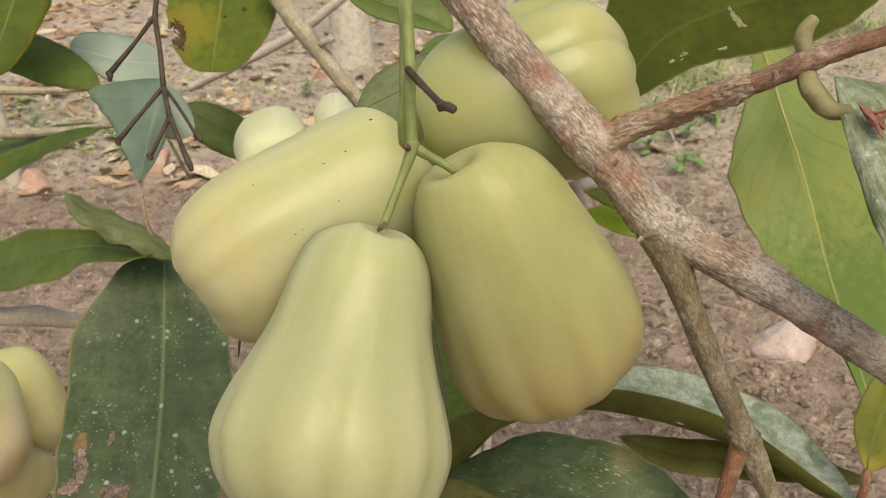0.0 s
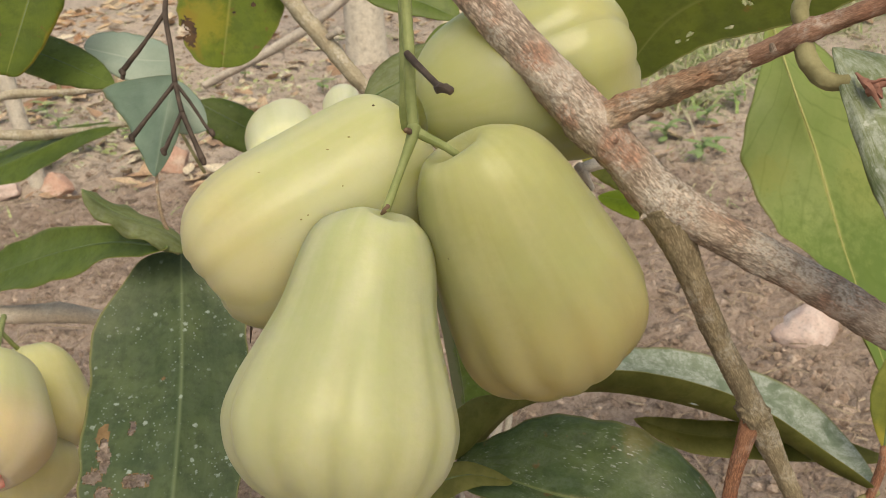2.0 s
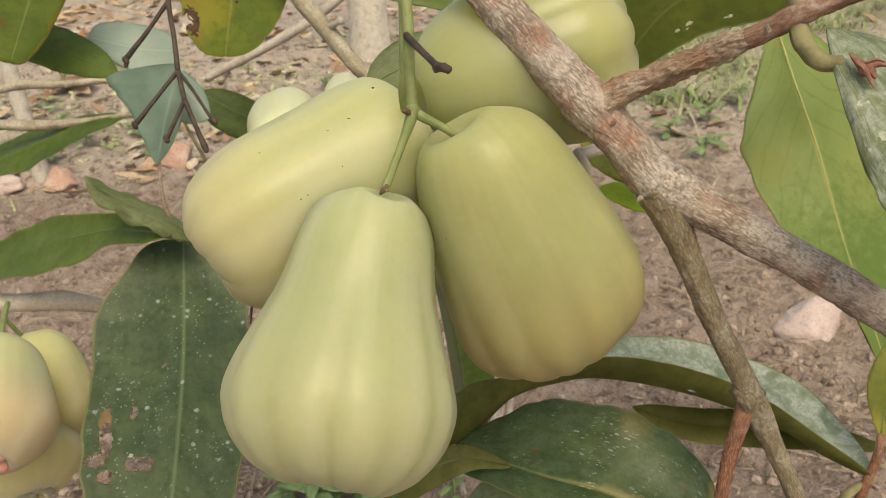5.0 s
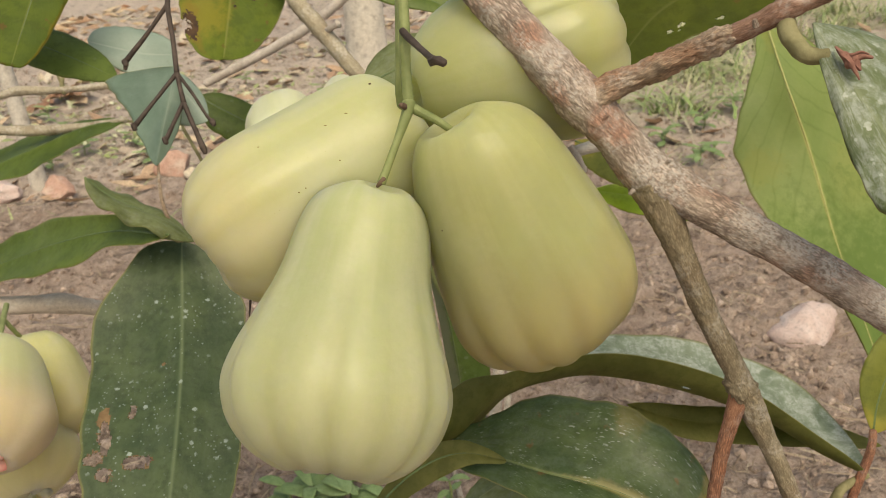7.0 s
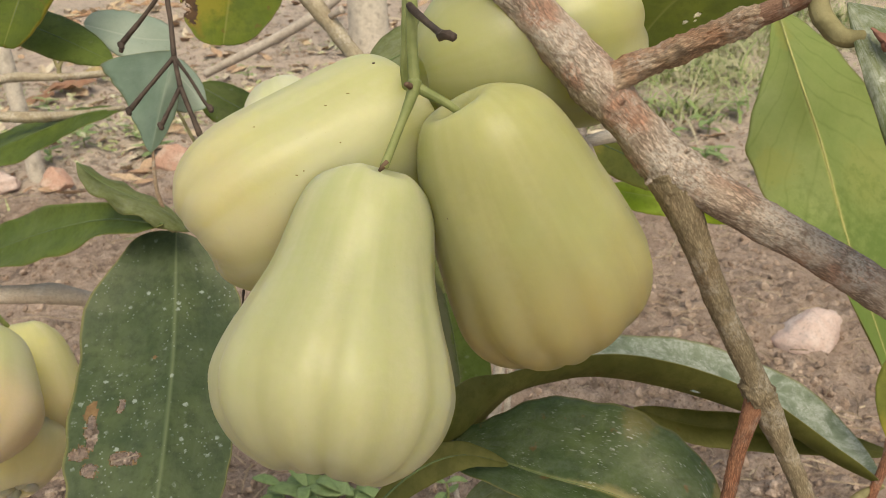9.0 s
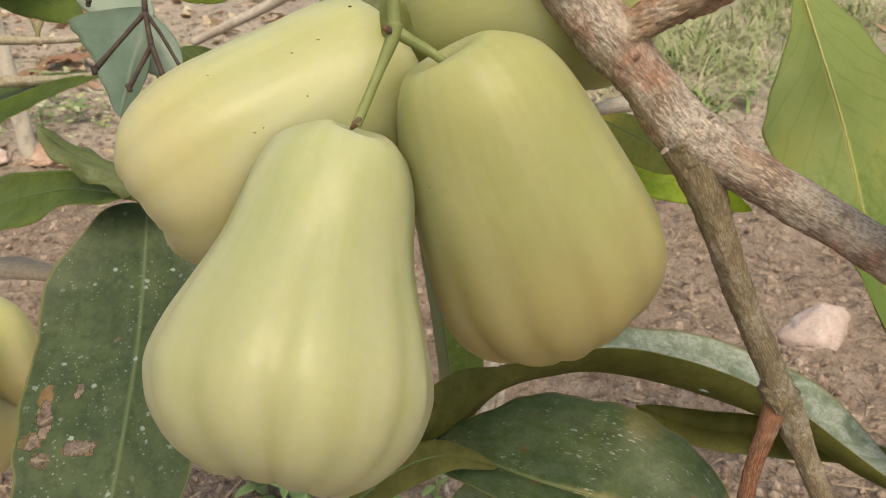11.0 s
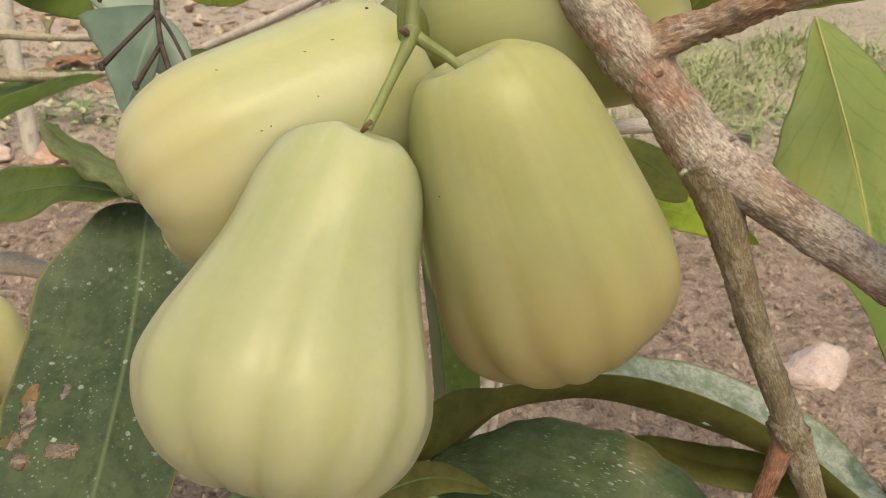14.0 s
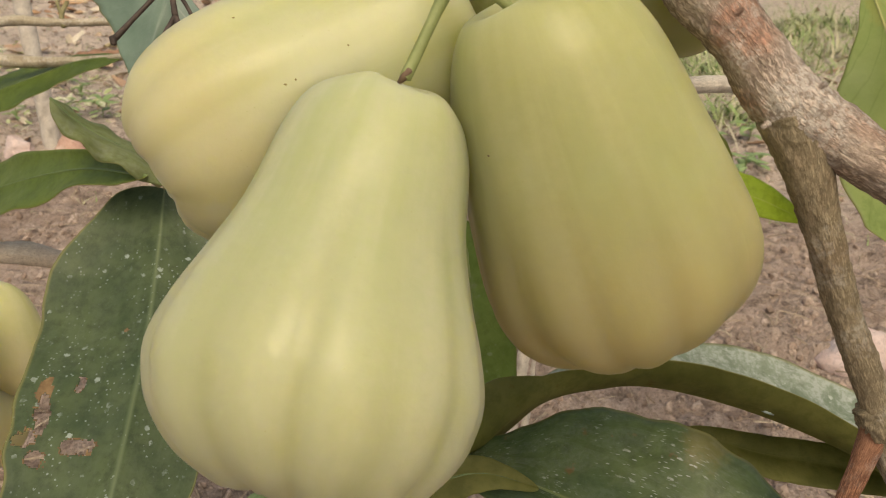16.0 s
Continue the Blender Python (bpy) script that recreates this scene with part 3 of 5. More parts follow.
def leaf(parent, mid, left, right, top="green", under="olive", label="", petiole=None, rib=0.0007, **shape):
    me, path, norm = blade(mid, left, right, LEAF[top], LEAF[under], **shape)
    ob = part("leaf", me, parent, label)
    if rib and not shape.get("holes"):
        for s in (1, -1):
            line = path[:-3] + norm[:-3] * s * 0.0001
            part("midrib", tube(line[::5], [rib, rib * 0.7, rib * 0.25], RIB if top == "bright" else RIB_DARK, 0.02, 8, 0.006), ob)
    if petiole:
        part("petiole", tube([path[1], *petiole], [rib * 1.4, rib * 1.7], PETIOLE, 0.05, 10, 0.003), ob)
    return ob


PEAR = [(-0.004, 0.0), (-0.003, 0.09), (0.0, 0.19), (0.008, 0.30), (0.022, 0.385), (0.050, 0.485), (0.090, 0.555), (0.15, 0.61), (0.225, 0.65), (0.35, 0.708), (0.48, 0.82), (0.60, 0.935), (0.71, 1.0), (0.80, 0.968), (0.87, 0.89), (0.94, 0.735), (0.985, 0.54), (1.0, 0.42), (0.985, 0.33), (0.95, 0.25), (0.915, 0.2)]
BARREL = [(0.05, 0.0), (0.025, 0.10), (0.0, 0.24), (0.0, 0.42), (0.025, 0.64), (0.07, 0.82), (0.14, 0.92), (0.26, 0.955), (0.40, 0.97), (0.55, 0.99), (0.68, 1.0), (0.79, 0.965), (0.88, 0.88), (0.94, 0.76), (0.985, 0.58), (1.0, 0.44), (0.985, 0.34), (0.95, 0.25), (0.915, 0.2)]
BELL = [(0.10, 0.0), (0.06, 0.06), (0.022, 0.13), (0.0, 0.22), (0.008, 0.32), (0.032, 0.43), (0.075, 0.55), (0.135, 0.67), (0.21, 0.765), (0.31, 0.845), (0.43, 0.905), (0.55, 0.955), (0.65, 0.995), (0.73, 0.985), (0.81, 0.91), (0.88, 0.785), (0.94, 0.625), (0.98, 0.48), (1.0, 0.38), (0.985, 0.31), (0.95, 0.25), (0.915, 0.2)]
SHOULDERED = [(-0.006, 0.0), (-0.005, 0.092), (0.0, 0.205), (0.012, 0.325), (0.035, 0.445), (0.078, 0.555), (0.137, 0.637), (0.21, 0.702), (0.31, 0.768), (0.43, 0.836), (0.55, 0.893), (0.65, 0.928), (0.73, 0.928), (0.81, 0.881), (0.88, 0.795), (0.94, 0.668), (0.98, 0.532), (1.0, 0.431), (0.985, 0.351), (0.95, 0.278), (0.915, 0.219)]


def wax_apple(stem_end, flower_end, radius, skin, label, outline=PEAR, ribs=9, deep=0.035, turn=0.0, squash=1.0, bow=(0, 0, 0), dent=None, seed=0, group="", heart=None, mouth=0.27):
    """A bell-shaped fruit hung from stem_end, its calyx at flower_end."""
    a, b = Vector(stem_end), Vector(flower_end)
    size = (b - a).length
    m = Matrix.Translation(a) @ (b - a).to_track_quat("-Z", "Y").to_matrix().to_4x4() @ pose(0, 0, 0, 0, 0, turn)
    root = thing("wax_apple", a, label, "fruit", group)
    rings = spline([(r, z, 0) for z, r in outline], 84)
    n = 96
    verts, uvs, faces = [], [], []
    for i, (r, z, _) in enumerate(rings):
        for j in range(n + 1):
            t = 2 * math.pi * (j % n) / n
            fold = abs(math.sin(ribs * t / 2 + 0.5 * math.sin(t * 2 + seed))) ** 0.95 - 0.6
            strong = 1 + 0.75 * noise.noise((math.cos(t) * 1.7, math.sin(t) * 1.7, seed * 3.1))
            low = min(1.0, max(0.0, (z - 0.55) / 0.45))
            k = 1 + deep * strong * fold * min(1.0, max(0.0, z) * 1.35) ** 1.7
            k += 0.006 * noise.noise((math.cos(t) * 9, math.sin(t) * 9, z * 1.5 + seed)) * min(1.0, max(0.0, z) * 2)
            k += 0.035 * noise.noise((math.cos(t) * 1.1 + seed * 5, math.sin(t) * 1.1, z * 2.2))
            verts.append((radius * (max(r, 0) * k * math.cos(t)), radius * max(r, 0) * k * math.sin(t) * squash, -size * (z + 0.012 * math.cos(2 * t + seed) * low ** 2 + 0.17 * deep * strong * fold * low ** 2)))
            uvs.append((j / n, z))
    w = n + 1
    for i in range(len(rings) - 1):
        for j in range(n):
            faces.append((i * w + j, (i + 1) * w + j, (i + 1) * w + j + 1, i * w + j + 1))
    # bow: how far its middle swings out; dent: the stalk's hollow, its place, width and depth
    for k, v in enumerate(verts):
        r, z, _ = rings[k // w]
        verts[k] = m @ Vector(v) + Vector(bow) * math.sin(math.pi * min(1, max(0, z)) ** 1.6)
    if dent:
        place, wide, deep_ = Vector(dent[0]), dent[1], dent[2]
        near = min(verts, key=lambda v: (v - place).length)
        inward = ((a + (b - a) * 0.3) - near).normalized()
        verts = [v + inward * (deep_ * math.exp(-(((v - near).length / wide) ** 2)) - 0.22 * deep_ * math.exp(-((((v - near).length - 1.9 * wide) / wide) ** 2))) for v in verts]
    part("flesh", mesh_from("flesh", verts, faces, SKIN[skin], uvs), root)
    cup = []
    for q in range(4):
        t = math.pi / 2 * q + 0.4
        d = Vector((math.cos(t), math.sin(t), 0))
        pts = [d * radius * 0.30 + Vector((0, 0, -size * 0.945)), d * radius * 0.20 + Vector((0, 0, -size * 0.965)), d * radius * 0.06 + Vector((0, 0, -size * 0.95))]
        part("calyx_lobe", tube([m @ p for p in pts], [radius * 0.13, radius * 0.12, radius * 0.05], heart or SKIN[skin], 0.1, 10, 0.002), root)
    floor_ = [m @ Vector((radius * mouth * math.cos(2 * math.pi * j / 20), radius * mouth * math.sin(2 * math.pi * j / 20), -size * (0.93 + 0.06 * (mouth > 0.3)))) for j in range(20)]
    part("calyx_pit", mesh_from("pit", floor_ + [m @ Vector((0, 0, -size * 0.86))], [(j, (j + 1) % 20, 20) for j in range(20)], heart or SCAR), root)
    return root


def rough_stone(place, size, turn, mat, seed, cuts=7, soft=0.97):
    """A broken stone: a lumpy ball with faces struck off."""
    rng = random.Random(seed)
    bm = bmesh.new()
    bmesh.ops.create_icosphere(bm, subdivisions=4, radius=1.0)
    planes = [(Vector((rng.gauss(0, 1), rng.gauss(0, 1), rng.gauss(0, 1))).normalized(), rng.uniform(0.42, 0.72)) for _ in range(cuts)]
    for v in bm.verts:
        for nrm, far in planes:
            over = v.co.dot(nrm) - far
            if over > 0:
                v.co -= nrm * over * soft
        v.co += v.co.normalized() * (0.11 * noise.noise(v.co * 2.3 + Vector((seed, 0, 0))) + 0.05 * noise.noise(v.co * 6) + 0.02 * noise.noise(v.co * 14))
    bm.transform(pose(*place, 0, 0, turn) @ Matrix.Diagonal((*size, 1)))
    me = bpy.data.meshes.new("stone")
    bm.to_mesh(me)
    bm.free()
    me.materials.append(mat)
    me.polygons.foreach_set("use_smooth", np.full(len(me.polygons), True))
    return me


# ---- the fruiting limb: wood first ----
limb_tree = thing('wax_apple_tree', (0.0903, 0.2357, 0.3871), 'wax apple tree limb with grey-brown bark and large leaves', 'tree')
part('main_limb', tube([(0.0035, 0.2726, 0.4704), (0.0138, 0.2633, 0.4591), (0.0312, 0.2521, 0.4409), (0.0461, 0.2464, 0.4251), (0.0590, 0.2428, 0.4117), (0.0710, 0.2395, 0.3989), (0.0900, 0.2350, 0.3878), (0.1181, 0.2279, 0.3730), (0.1493, 0.2193, 0.3548), (0.1805, 0.2154, 0.3346)], [0.0071, 0.0071, 0.0071, 0.0086, 0.0073, 0.0086, 0.0069, 0.0065, 0.0065, 0.0065], BARK, 0.085, round_=72, step=0.0008, seed=1, fissure=0.00022), limb_tree, 'grey-brown limb bark with rusty patches')
part('side_limb', tube([(0.0479, 0.2447, 0.4212), (0.0558, 0.2432, 0.4274), (0.0650, 0.2401, 0.4324), (0.0740, 0.2362, 0.4374), (0.0805, 0.2335, 0.4411), (0.0860, 0.2308, 0.4442), (0.0905, 0.2286, 0.4466)], [0.0069, 0.0050, 0.0039, 0.0041, 0.0040, 0.0042, 0.0033], BARK_TWIG, 0.22, round_=56, step=0.0007, seed=2, fissure=0.0006), limb_tree, 'shaggy flaking brown side limb')
part('side_limb', tube([(0.0845, 0.2315, 0.4433), (0.0905, 0.2286, 0.4466), (0.0960, 0.2260, 0.4499), (0.1010, 0.2234, 0.4535), (0.1040, 0.2221, 0.4552), (0.1080, 0.2206, 0.4572), (0.1138, 0.2187, 0.4598), (0.1260, 0.2145, 0.4653)], [0.0030, 0.0032, 0.0031, 0.0036, 0.0035, 0.0029, 0.0027, 0.0026], BARK_YOUNG, 0.10, round_=40, step=0.0008, seed=12, fissure=0.0002), limb_tree, 'smooth reddish-brown young wood')
part('hanging_limb', tube([(0.0710, 0.2387, 0.3971), (0.0752, 0.2368, 0.3881), (0.0835, 0.2364, 0.3699), (0.0944, 0.2362, 0.3471), (0.1069, 0.2345, 0.3236), (0.1137, 0.2327, 0.3095), (0.1228, 0.2289, 0.2911), (0.1322, 0.2244, 0.2712), (0.1453, 0.2185, 0.2432)], [0.0083, 0.0063, 0.0048, 0.0043, 0.0044, 0.0052, 0.0038, 0.0034, 0.0032], BARK_OLIVE, 0.10, round_=52, step=0.0008, seed=3, fissure=0.00024), limb_tree, 'brown fissured side shoot')
part('red_shoot', tube([(0.1107, 0.2336, 0.3140), (0.1074, 0.2299, 0.3038), (0.1039, 0.2261, 0.2910), (0.1007, 0.2202, 0.2736), (0.0963, 0.2126, 0.2502)], [0.0043, 0.0032, 0.0027, 0.0026, 0.0026], BARK_RED, 0.08, round_=32, step=0.0012, seed=4, fissure=0.0002), limb_tree, 'reddish young shoot')
part('knot', tube([(0.1078, 0.2340, 0.3195), (0.1108, 0.2333, 0.3140), (0.1136, 0.2328, 0.3085)], [0.0046, 0.0063, 0.0046], BARK_OLIVE, 0.32, round_=48, step=0.0005, seed=9, fissure=0.0004), limb_tree, 'flaking knot where two shoots part')
part('bud_scar', tube([(0.0746, 0.2353, 0.4038), (0.0762, 0.2347, 0.4050)], [0.0011, 0.0007], BARK, 0.2, seed=0), limb_tree)
part('bud_scar', tube([(0.0643, 0.2323, 0.3956), (0.0627, 0.2309, 0.3950)], [0.0009, 0.0006], BARK, 0.2, seed=1), limb_tree)
part('bud_scar', tube([(0.0539, 0.2373, 0.4192), (0.0552, 0.2368, 0.4203)], [0.0009, 0.0006], BARK, 0.2, seed=4), limb_tree)
part('bud_scar', tube([(0.0940, 0.2218, 0.4498), (0.0931, 0.2216, 0.4518)], [0.0010, 0.0006], BARK, 0.2, seed=1), limb_tree)
part('grey_branch', tube([(-0.1054, 0.4855, 0.4496), (-0.0894, 0.4789, 0.4270), (-0.0747, 0.4737, 0.4100), (-0.0633, 0.4697, 0.3958), (-0.0502, 0.4664, 0.3806), (-0.0268, 0.4600, 0.3531), (-0.0137, 0.4594, 0.3271)], [0.0052, 0.0052, 0.0052, 0.0049, 0.0045, 0.0042, 0.0042], BARK_DULL, 0.16, seed=5), limb_tree, 'thin pale grey branch')
part('bud_scar', tube([(-0.0731, 0.4717, 0.4127), (-0.0675, 0.4678, 0.4158), (-0.0645, 0.4665, 0.4175)], [0.0020, 0.0017, 0.0027], BARK_GREY, 0.25, seed=2), limb_tree)
part('far_branch', tube([(-0.0707, 0.7433, 0.4213), (-0.1038, 0.7413, 0.3952), (-0.1377, 0.7407, 0.3722), (-0.1724, 0.7424, 0.3540), (-0.2134, 0.7434, 0.3350), (-0.2410, 0.7436, 0.3222)], [0.0044, 0.0045, 0.0047, 0.0045, 0.0042, 0.0036], BARK_GREY, 0.06, seed=6), limb_tree, 'thin pale grey branch')
part('low_branch', tube([(-0.3717, 0.4714, 0.2328), (-0.3206, 0.4668, 0.2314), (-0.2927, 0.4675, 0.2313), (-0.2768, 0.4681, 0.2315), (-0.2553, 0.4715, 0.2255), (-0.2233, 0.4782, 0.2141), (-0.1861, 0.4823, 0.1966)], [0.0065, 0.0065, 0.0065, 0.0077, 0.0056, 0.0052, 0.0048], BARK_BEIGE, 0.06, seed=7), limb_tree, 'pale beige low branch')
part('left_twig', tube([(-0.4761, 0.6862, 0.3235), (-0.4192, 0.6899, 0.3279), (-0.3984, 0.6924, 0.3319), (-0.3571, 0.6935, 0.3316), (-0.3131, 0.6959, 0.3340)], [0.0031, 0.0031, 0.0047, 0.0031, 0.0031], BARK_DULL, 0.16, seed=8), limb_tree)
part('left_twig', tube([(-0.4362, 0.6198, 0.3202), (-0.3795, 0.6195, 0.3159), (-0.3464, 0.6198, 0.3144), (-0.3107, 0.6167, 0.3173), (-0.2685, 0.6150, 0.3229)], [0.0038, 0.0042, 0.0047, 0.0033, 0.0024], BARK_DULL, 0.16, seed=9), limb_tree)
part('left_twig', tube([(-0.1691, 0.4175, 0.3490), (-0.1684, 0.4120, 0.3370), (-0.1669, 0.4090, 0.3233), (-0.1616, 0.4087, 0.3031)], [0.0008, 0.0010, 0.0012, 0.0013], BARK_TWIG, 0.06, seed=10), limb_tree)
part('left_twig', tube([(-0.2073, 0.5668, 0.3337), (-0.1982, 0.5597, 0.3177), (-0.1883, 0.5525, 0.3014)], [0.0011, 0.0013, 0.0013], PETIOLE, 0.06, seed=15), limb_tree)
part('left_twig', tube([(-0.3545, 0.6922, 0.3285), (-0.3572, 0.6966, 0.3380), (-0.3542, 0.7033, 0.3472)], [0.0024, 0.0019, 0.0017], PETIOLE, 0.06, seed=16), limb_tree)
part('left_twig', tube([(-0.3567, 0.6962, 0.3371), (-0.3596, 0.6974, 0.3444), (-0.3606, 0.6994, 0.3487)], [0.0017, 0.0014, 0.0014], PETIOLE, 0.06, seed=17), limb_tree)
part('right_twig', tube([(0.0540, 0.3018, 0.3870), (0.0608, 0.3075, 0.3870), (0.0701, 0.3132, 0.3868), (0.0797, 0.3187, 0.3861)], [0.0024, 0.0027, 0.0029, 0.0029], BARK_WASHED, 0.06, seed=11), limb_tree)
part('right_twig', tube([(0.0529, 0.3026, 0.3888), (0.0560, 0.2981, 0.3837), (0.0583, 0.2965, 0.3800)], [0.0019, 0.0017, 0.0010], BARK_GREY, 0.3, seed=12), limb_tree)
part('right_twig', tube([(0.2078, 0.3042, 0.2387), (0.2061, 0.2997, 0.2291), (0.2002, 0.2938, 0.2165), (0.1953, 0.2894, 0.2025)], [0.0017, 0.0022, 0.0022, 0.0022], BARK_RED, 0.06, seed=13), limb_tree)
part('right_twig', tube([(0.2045, 0.2950, 0.2189), (0.1927, 0.2935, 0.2116), (0.1878, 0.2908, 0.2013)], [0.0017, 0.0023, 0.0025], PETIOLE, 0.06, seed=14), limb_tree)

# flower stalks of the fruit cluster
cluster = thing('fruit_stalk', (-0.0100, 0.2367, 0.4483), 'green branching fruit stalk hanging from the limb', 'stalk')
part('main_stalk', tube([(-0.0108, 0.2456, 0.4677), (-0.0104, 0.2422, 0.4579), (-0.0099, 0.2377, 0.4481), (-0.0100, 0.2353, 0.4380), (-0.0093, 0.2321, 0.4264)], [0.0018, 0.0018, 0.0018, 0.0017, 0.0018], STEM, 0.05, step=0.002), cluster)
part('rear_stalk', tube([(-0.0124, 0.2551, 0.4669), (-0.0123, 0.2484, 0.4500), (-0.0127, 0.2440, 0.4381), (-0.0132, 0.2437, 0.4279), (-0.0121, 0.2476, 0.4172)], [0.0013, 0.0013, 0.0012, 0.0013, 0.0015], STEM, 0.05, step=0.002), cluster)
part('pedicel', tube([(-0.0092, 0.2318, 0.4280), (-0.0096, 0.2306, 0.4255), (-0.0128, 0.2258, 0.4177), (-0.0159, 0.2219, 0.4107), (-0.0184, 0.2188, 0.4052)], [0.0022, 0.0020, 0.0013, 0.0013, 0.0014], STEM, 0.05, step=0.0015), cluster)
part('calyx_scar', tube([(-0.0173, 0.2186, 0.4070), (-0.0187, 0.2183, 0.4054), (-0.0197, 0.2188, 0.4041)], [0.0007, 0.0008, 0.0005], SCAR, 0.25, step=0.001), cluster)
part('pedicel', tube([(-0.0096, 0.2323, 0.4268), (-0.0064, 0.2315, 0.4248), (-0.0002, 0.2302, 0.4217), (0.0043, 0.2310, 0.4182), (0.0075, 0.2378, 0.4136)], [0.0018, 0.0016, 0.0013, 0.0012, 0.0013], STEM, 0.05, step=0.0015), cluster)
part('bud_scar', tube([(-0.0105, 0.2290, 0.4269), (-0.0116, 0.2273, 0.4281)], [0.0011, 0.0007], SCAR, 0.25, step=0.001), cluster)
part('dry_peg', tube([(-0.0105, 0.2360, 0.4493), (-0.0086, 0.2322, 0.4480), (-0.0042, 0.2215, 0.4461), (-0.0011, 0.2124, 0.4453), (0.0006, 0.2081, 0.4453)], [0.0011, 0.0012, 0.0010, 0.0010, 0.0012], DRY, 0.12, step=0.0015), cluster, 'dark dried flower stub')
part('dry_peg', tube([(-0.0007, 0.2100, 0.4446), (0.0010, 0.2071, 0.4455), (0.0031, 0.2053, 0.4450)], [0.0013, 0.0013, 0.0010], DRY, 0.25, step=0.001), cluster)

# ---- fruits ----
wax_apple((-0.0229, 0.2301, 0.3990), (-0.0347, 0.1763, 0.3258), 0.0356, 'front', 'large pale green wax apple with rounded ribs, foremost of the cluster', group='hanging cluster', turn=20, ribs=13, deep=0.055, seed=1, bow=(-0.0022, -0.0000, 0.0001), dent=((-0.0179, 0.2194, 0.4040), 0.0042, 0.0038))
wax_apple((0.0072, 0.2381, 0.4212), (0.0422, 0.2251, 0.3419), 0.0372, 'warm', 'plump yellow-green wax apple with a warm blushed base in the cluster', outline=SHOULDERED, group='hanging cluster', turn=70, ribs=11, deep=0.05, seed=2, bow=(0.0025, 0.0044, -0.0055), dent=((0.0053, 0.2330, 0.4170), 0.0060, 0.0075))
wax_apple((-0.0091, 0.2685, 0.4098), (-0.0818, 0.2319, 0.3755), 0.0299, 'yellow', 'long yellow-green wax apple lying aslant behind the cluster stalk', outline=BARREL, group='hanging cluster', turn=10, ribs=10, deep=0.036, seed=3)
wax_apple((-0.0091, 0.2666, 0.4223), (0.0655, 0.2935, 0.4361), 0.0337, 'glossy', 'glossy yellow-green wax apple pointing upward behind the limb', outline=BELL, group='hanging cluster', turn=40, ribs=10, deep=0.085, seed=4)
wax_apple((-0.0809, 0.3678, 0.3718), (-0.0961, 0.4234, 0.3739), 0.0196, 'ivory', 'small ivory wax apple half hidden behind the cluster', outline=BARREL, group='hanging cluster', ribs=3, deep=0.16, seed=5)
wax_apple((-0.0519, 0.3751, 0.3857), (-0.0615, 0.4306, 0.3872), 0.0104, 'ivory', 'small ivory wax apple half hidden behind the cluster', outline=BARREL, group='hanging cluster', ribs=3, deep=0.12, seed=6)
wax_apple((-0.2636, 0.3707, 0.2582), (-0.2425, 0.3040, 0.2245), 0.0325, 'pink', 'pale pink-blushed wax apple with a red calyx in the low cluster', outline=BELL, group='low cluster', ribs=7, deep=0.03, seed=7, heart=PITH, turn=30, mouth=0.42)
wax_apple((-0.2690, 0.4120, 0.2403), (-0.2554, 0.3837, 0.1779), 0.0301, 'ripe', 'pale yellow wax apple behind another in the low cluster', outline=BELL, group='low cluster', ribs=7, deep=0.03, seed=8)
wax_apple((-0.2822, 0.3952, 0.2050), (-0.2526, 0.3453, 0.1666), 0.0313, 'ripe', 'pale yellow wax apple at the bottom of the low cluster', outline=BELL, group='low cluster', ribs=7, deep=0.03, seed=9)
slanting = [o for o in scene.objects if o.get('category') == 'fruit'][2]
part('dry_style', tube([(-0.0712, 0.2370, 0.3545), (-0.0715, 0.2360, 0.3520), (-0.0721, 0.2355, 0.3482)], [0.0005, 0.0004, 0.0002], DRY, 0.1, 8, 0.001), slanting, 'thin dark dried style')
low_stalk = thing('fruit_stalk', (-0.2689, 0.3881, 0.2605), 'thin green stalk of the low fruit cluster', 'stalk')
part('pedicel', tube([(-0.2838, 0.4192, 0.2572), (-0.2744, 0.3981, 0.2588), (-0.2671, 0.3817, 0.2585), (-0.2647, 0.3729, 0.2560)], [0.0017, 0.0017, 0.0014, 0.0017], STEM, 0.06, step=0.002), low_stalk)
part('pedicel', tube([(-0.2744, 0.3981, 0.2588), (-0.2709, 0.3996, 0.2498), (-0.2697, 0.4054, 0.2382)], [0.0014, 0.0014, 0.0014], STEM, 0.06, step=0.002), low_stalk)

# dry forked flower stalk
dry_stalk = thing('dry_flower_stalk', (-0.1510, 0.4227, 0.3997), 'dark brown dried forked flower stalk with knobbed ends', 'twig')
part('fork', tube([(-0.1534, 0.4451, 0.4486), (-0.1553, 0.4384, 0.4343), (-0.1528, 0.4306, 0.4170), (-0.1510, 0.4227, 0.3997)], [0.0013, 0.0015, 0.0013, 0.0015], DRY, 0.1, step=0.002), dry_stalk)
part('fork', tube([(-0.1553, 0.4387, 0.4349), (-0.1665, 0.4344, 0.4214), (-0.1811, 0.4301, 0.4060)], [0.0013, 0.0011, 0.0016], DRY, 0.1, step=0.002), dry_stalk)
part('fork', tube([(-0.1811, 0.4304, 0.4066), (-0.1818, 0.4280, 0.4014)], [0.0016, 0.0011], DRY, 0.1, step=0.002), dry_stalk)
part('fork', tube([(-0.1510, 0.4227, 0.3997), (-0.1622, 0.4132, 0.3871), (-0.1726, 0.4053, 0.3754)], [0.0013, 0.0011, 0.0015], DRY, 0.1, step=0.002), dry_stalk)
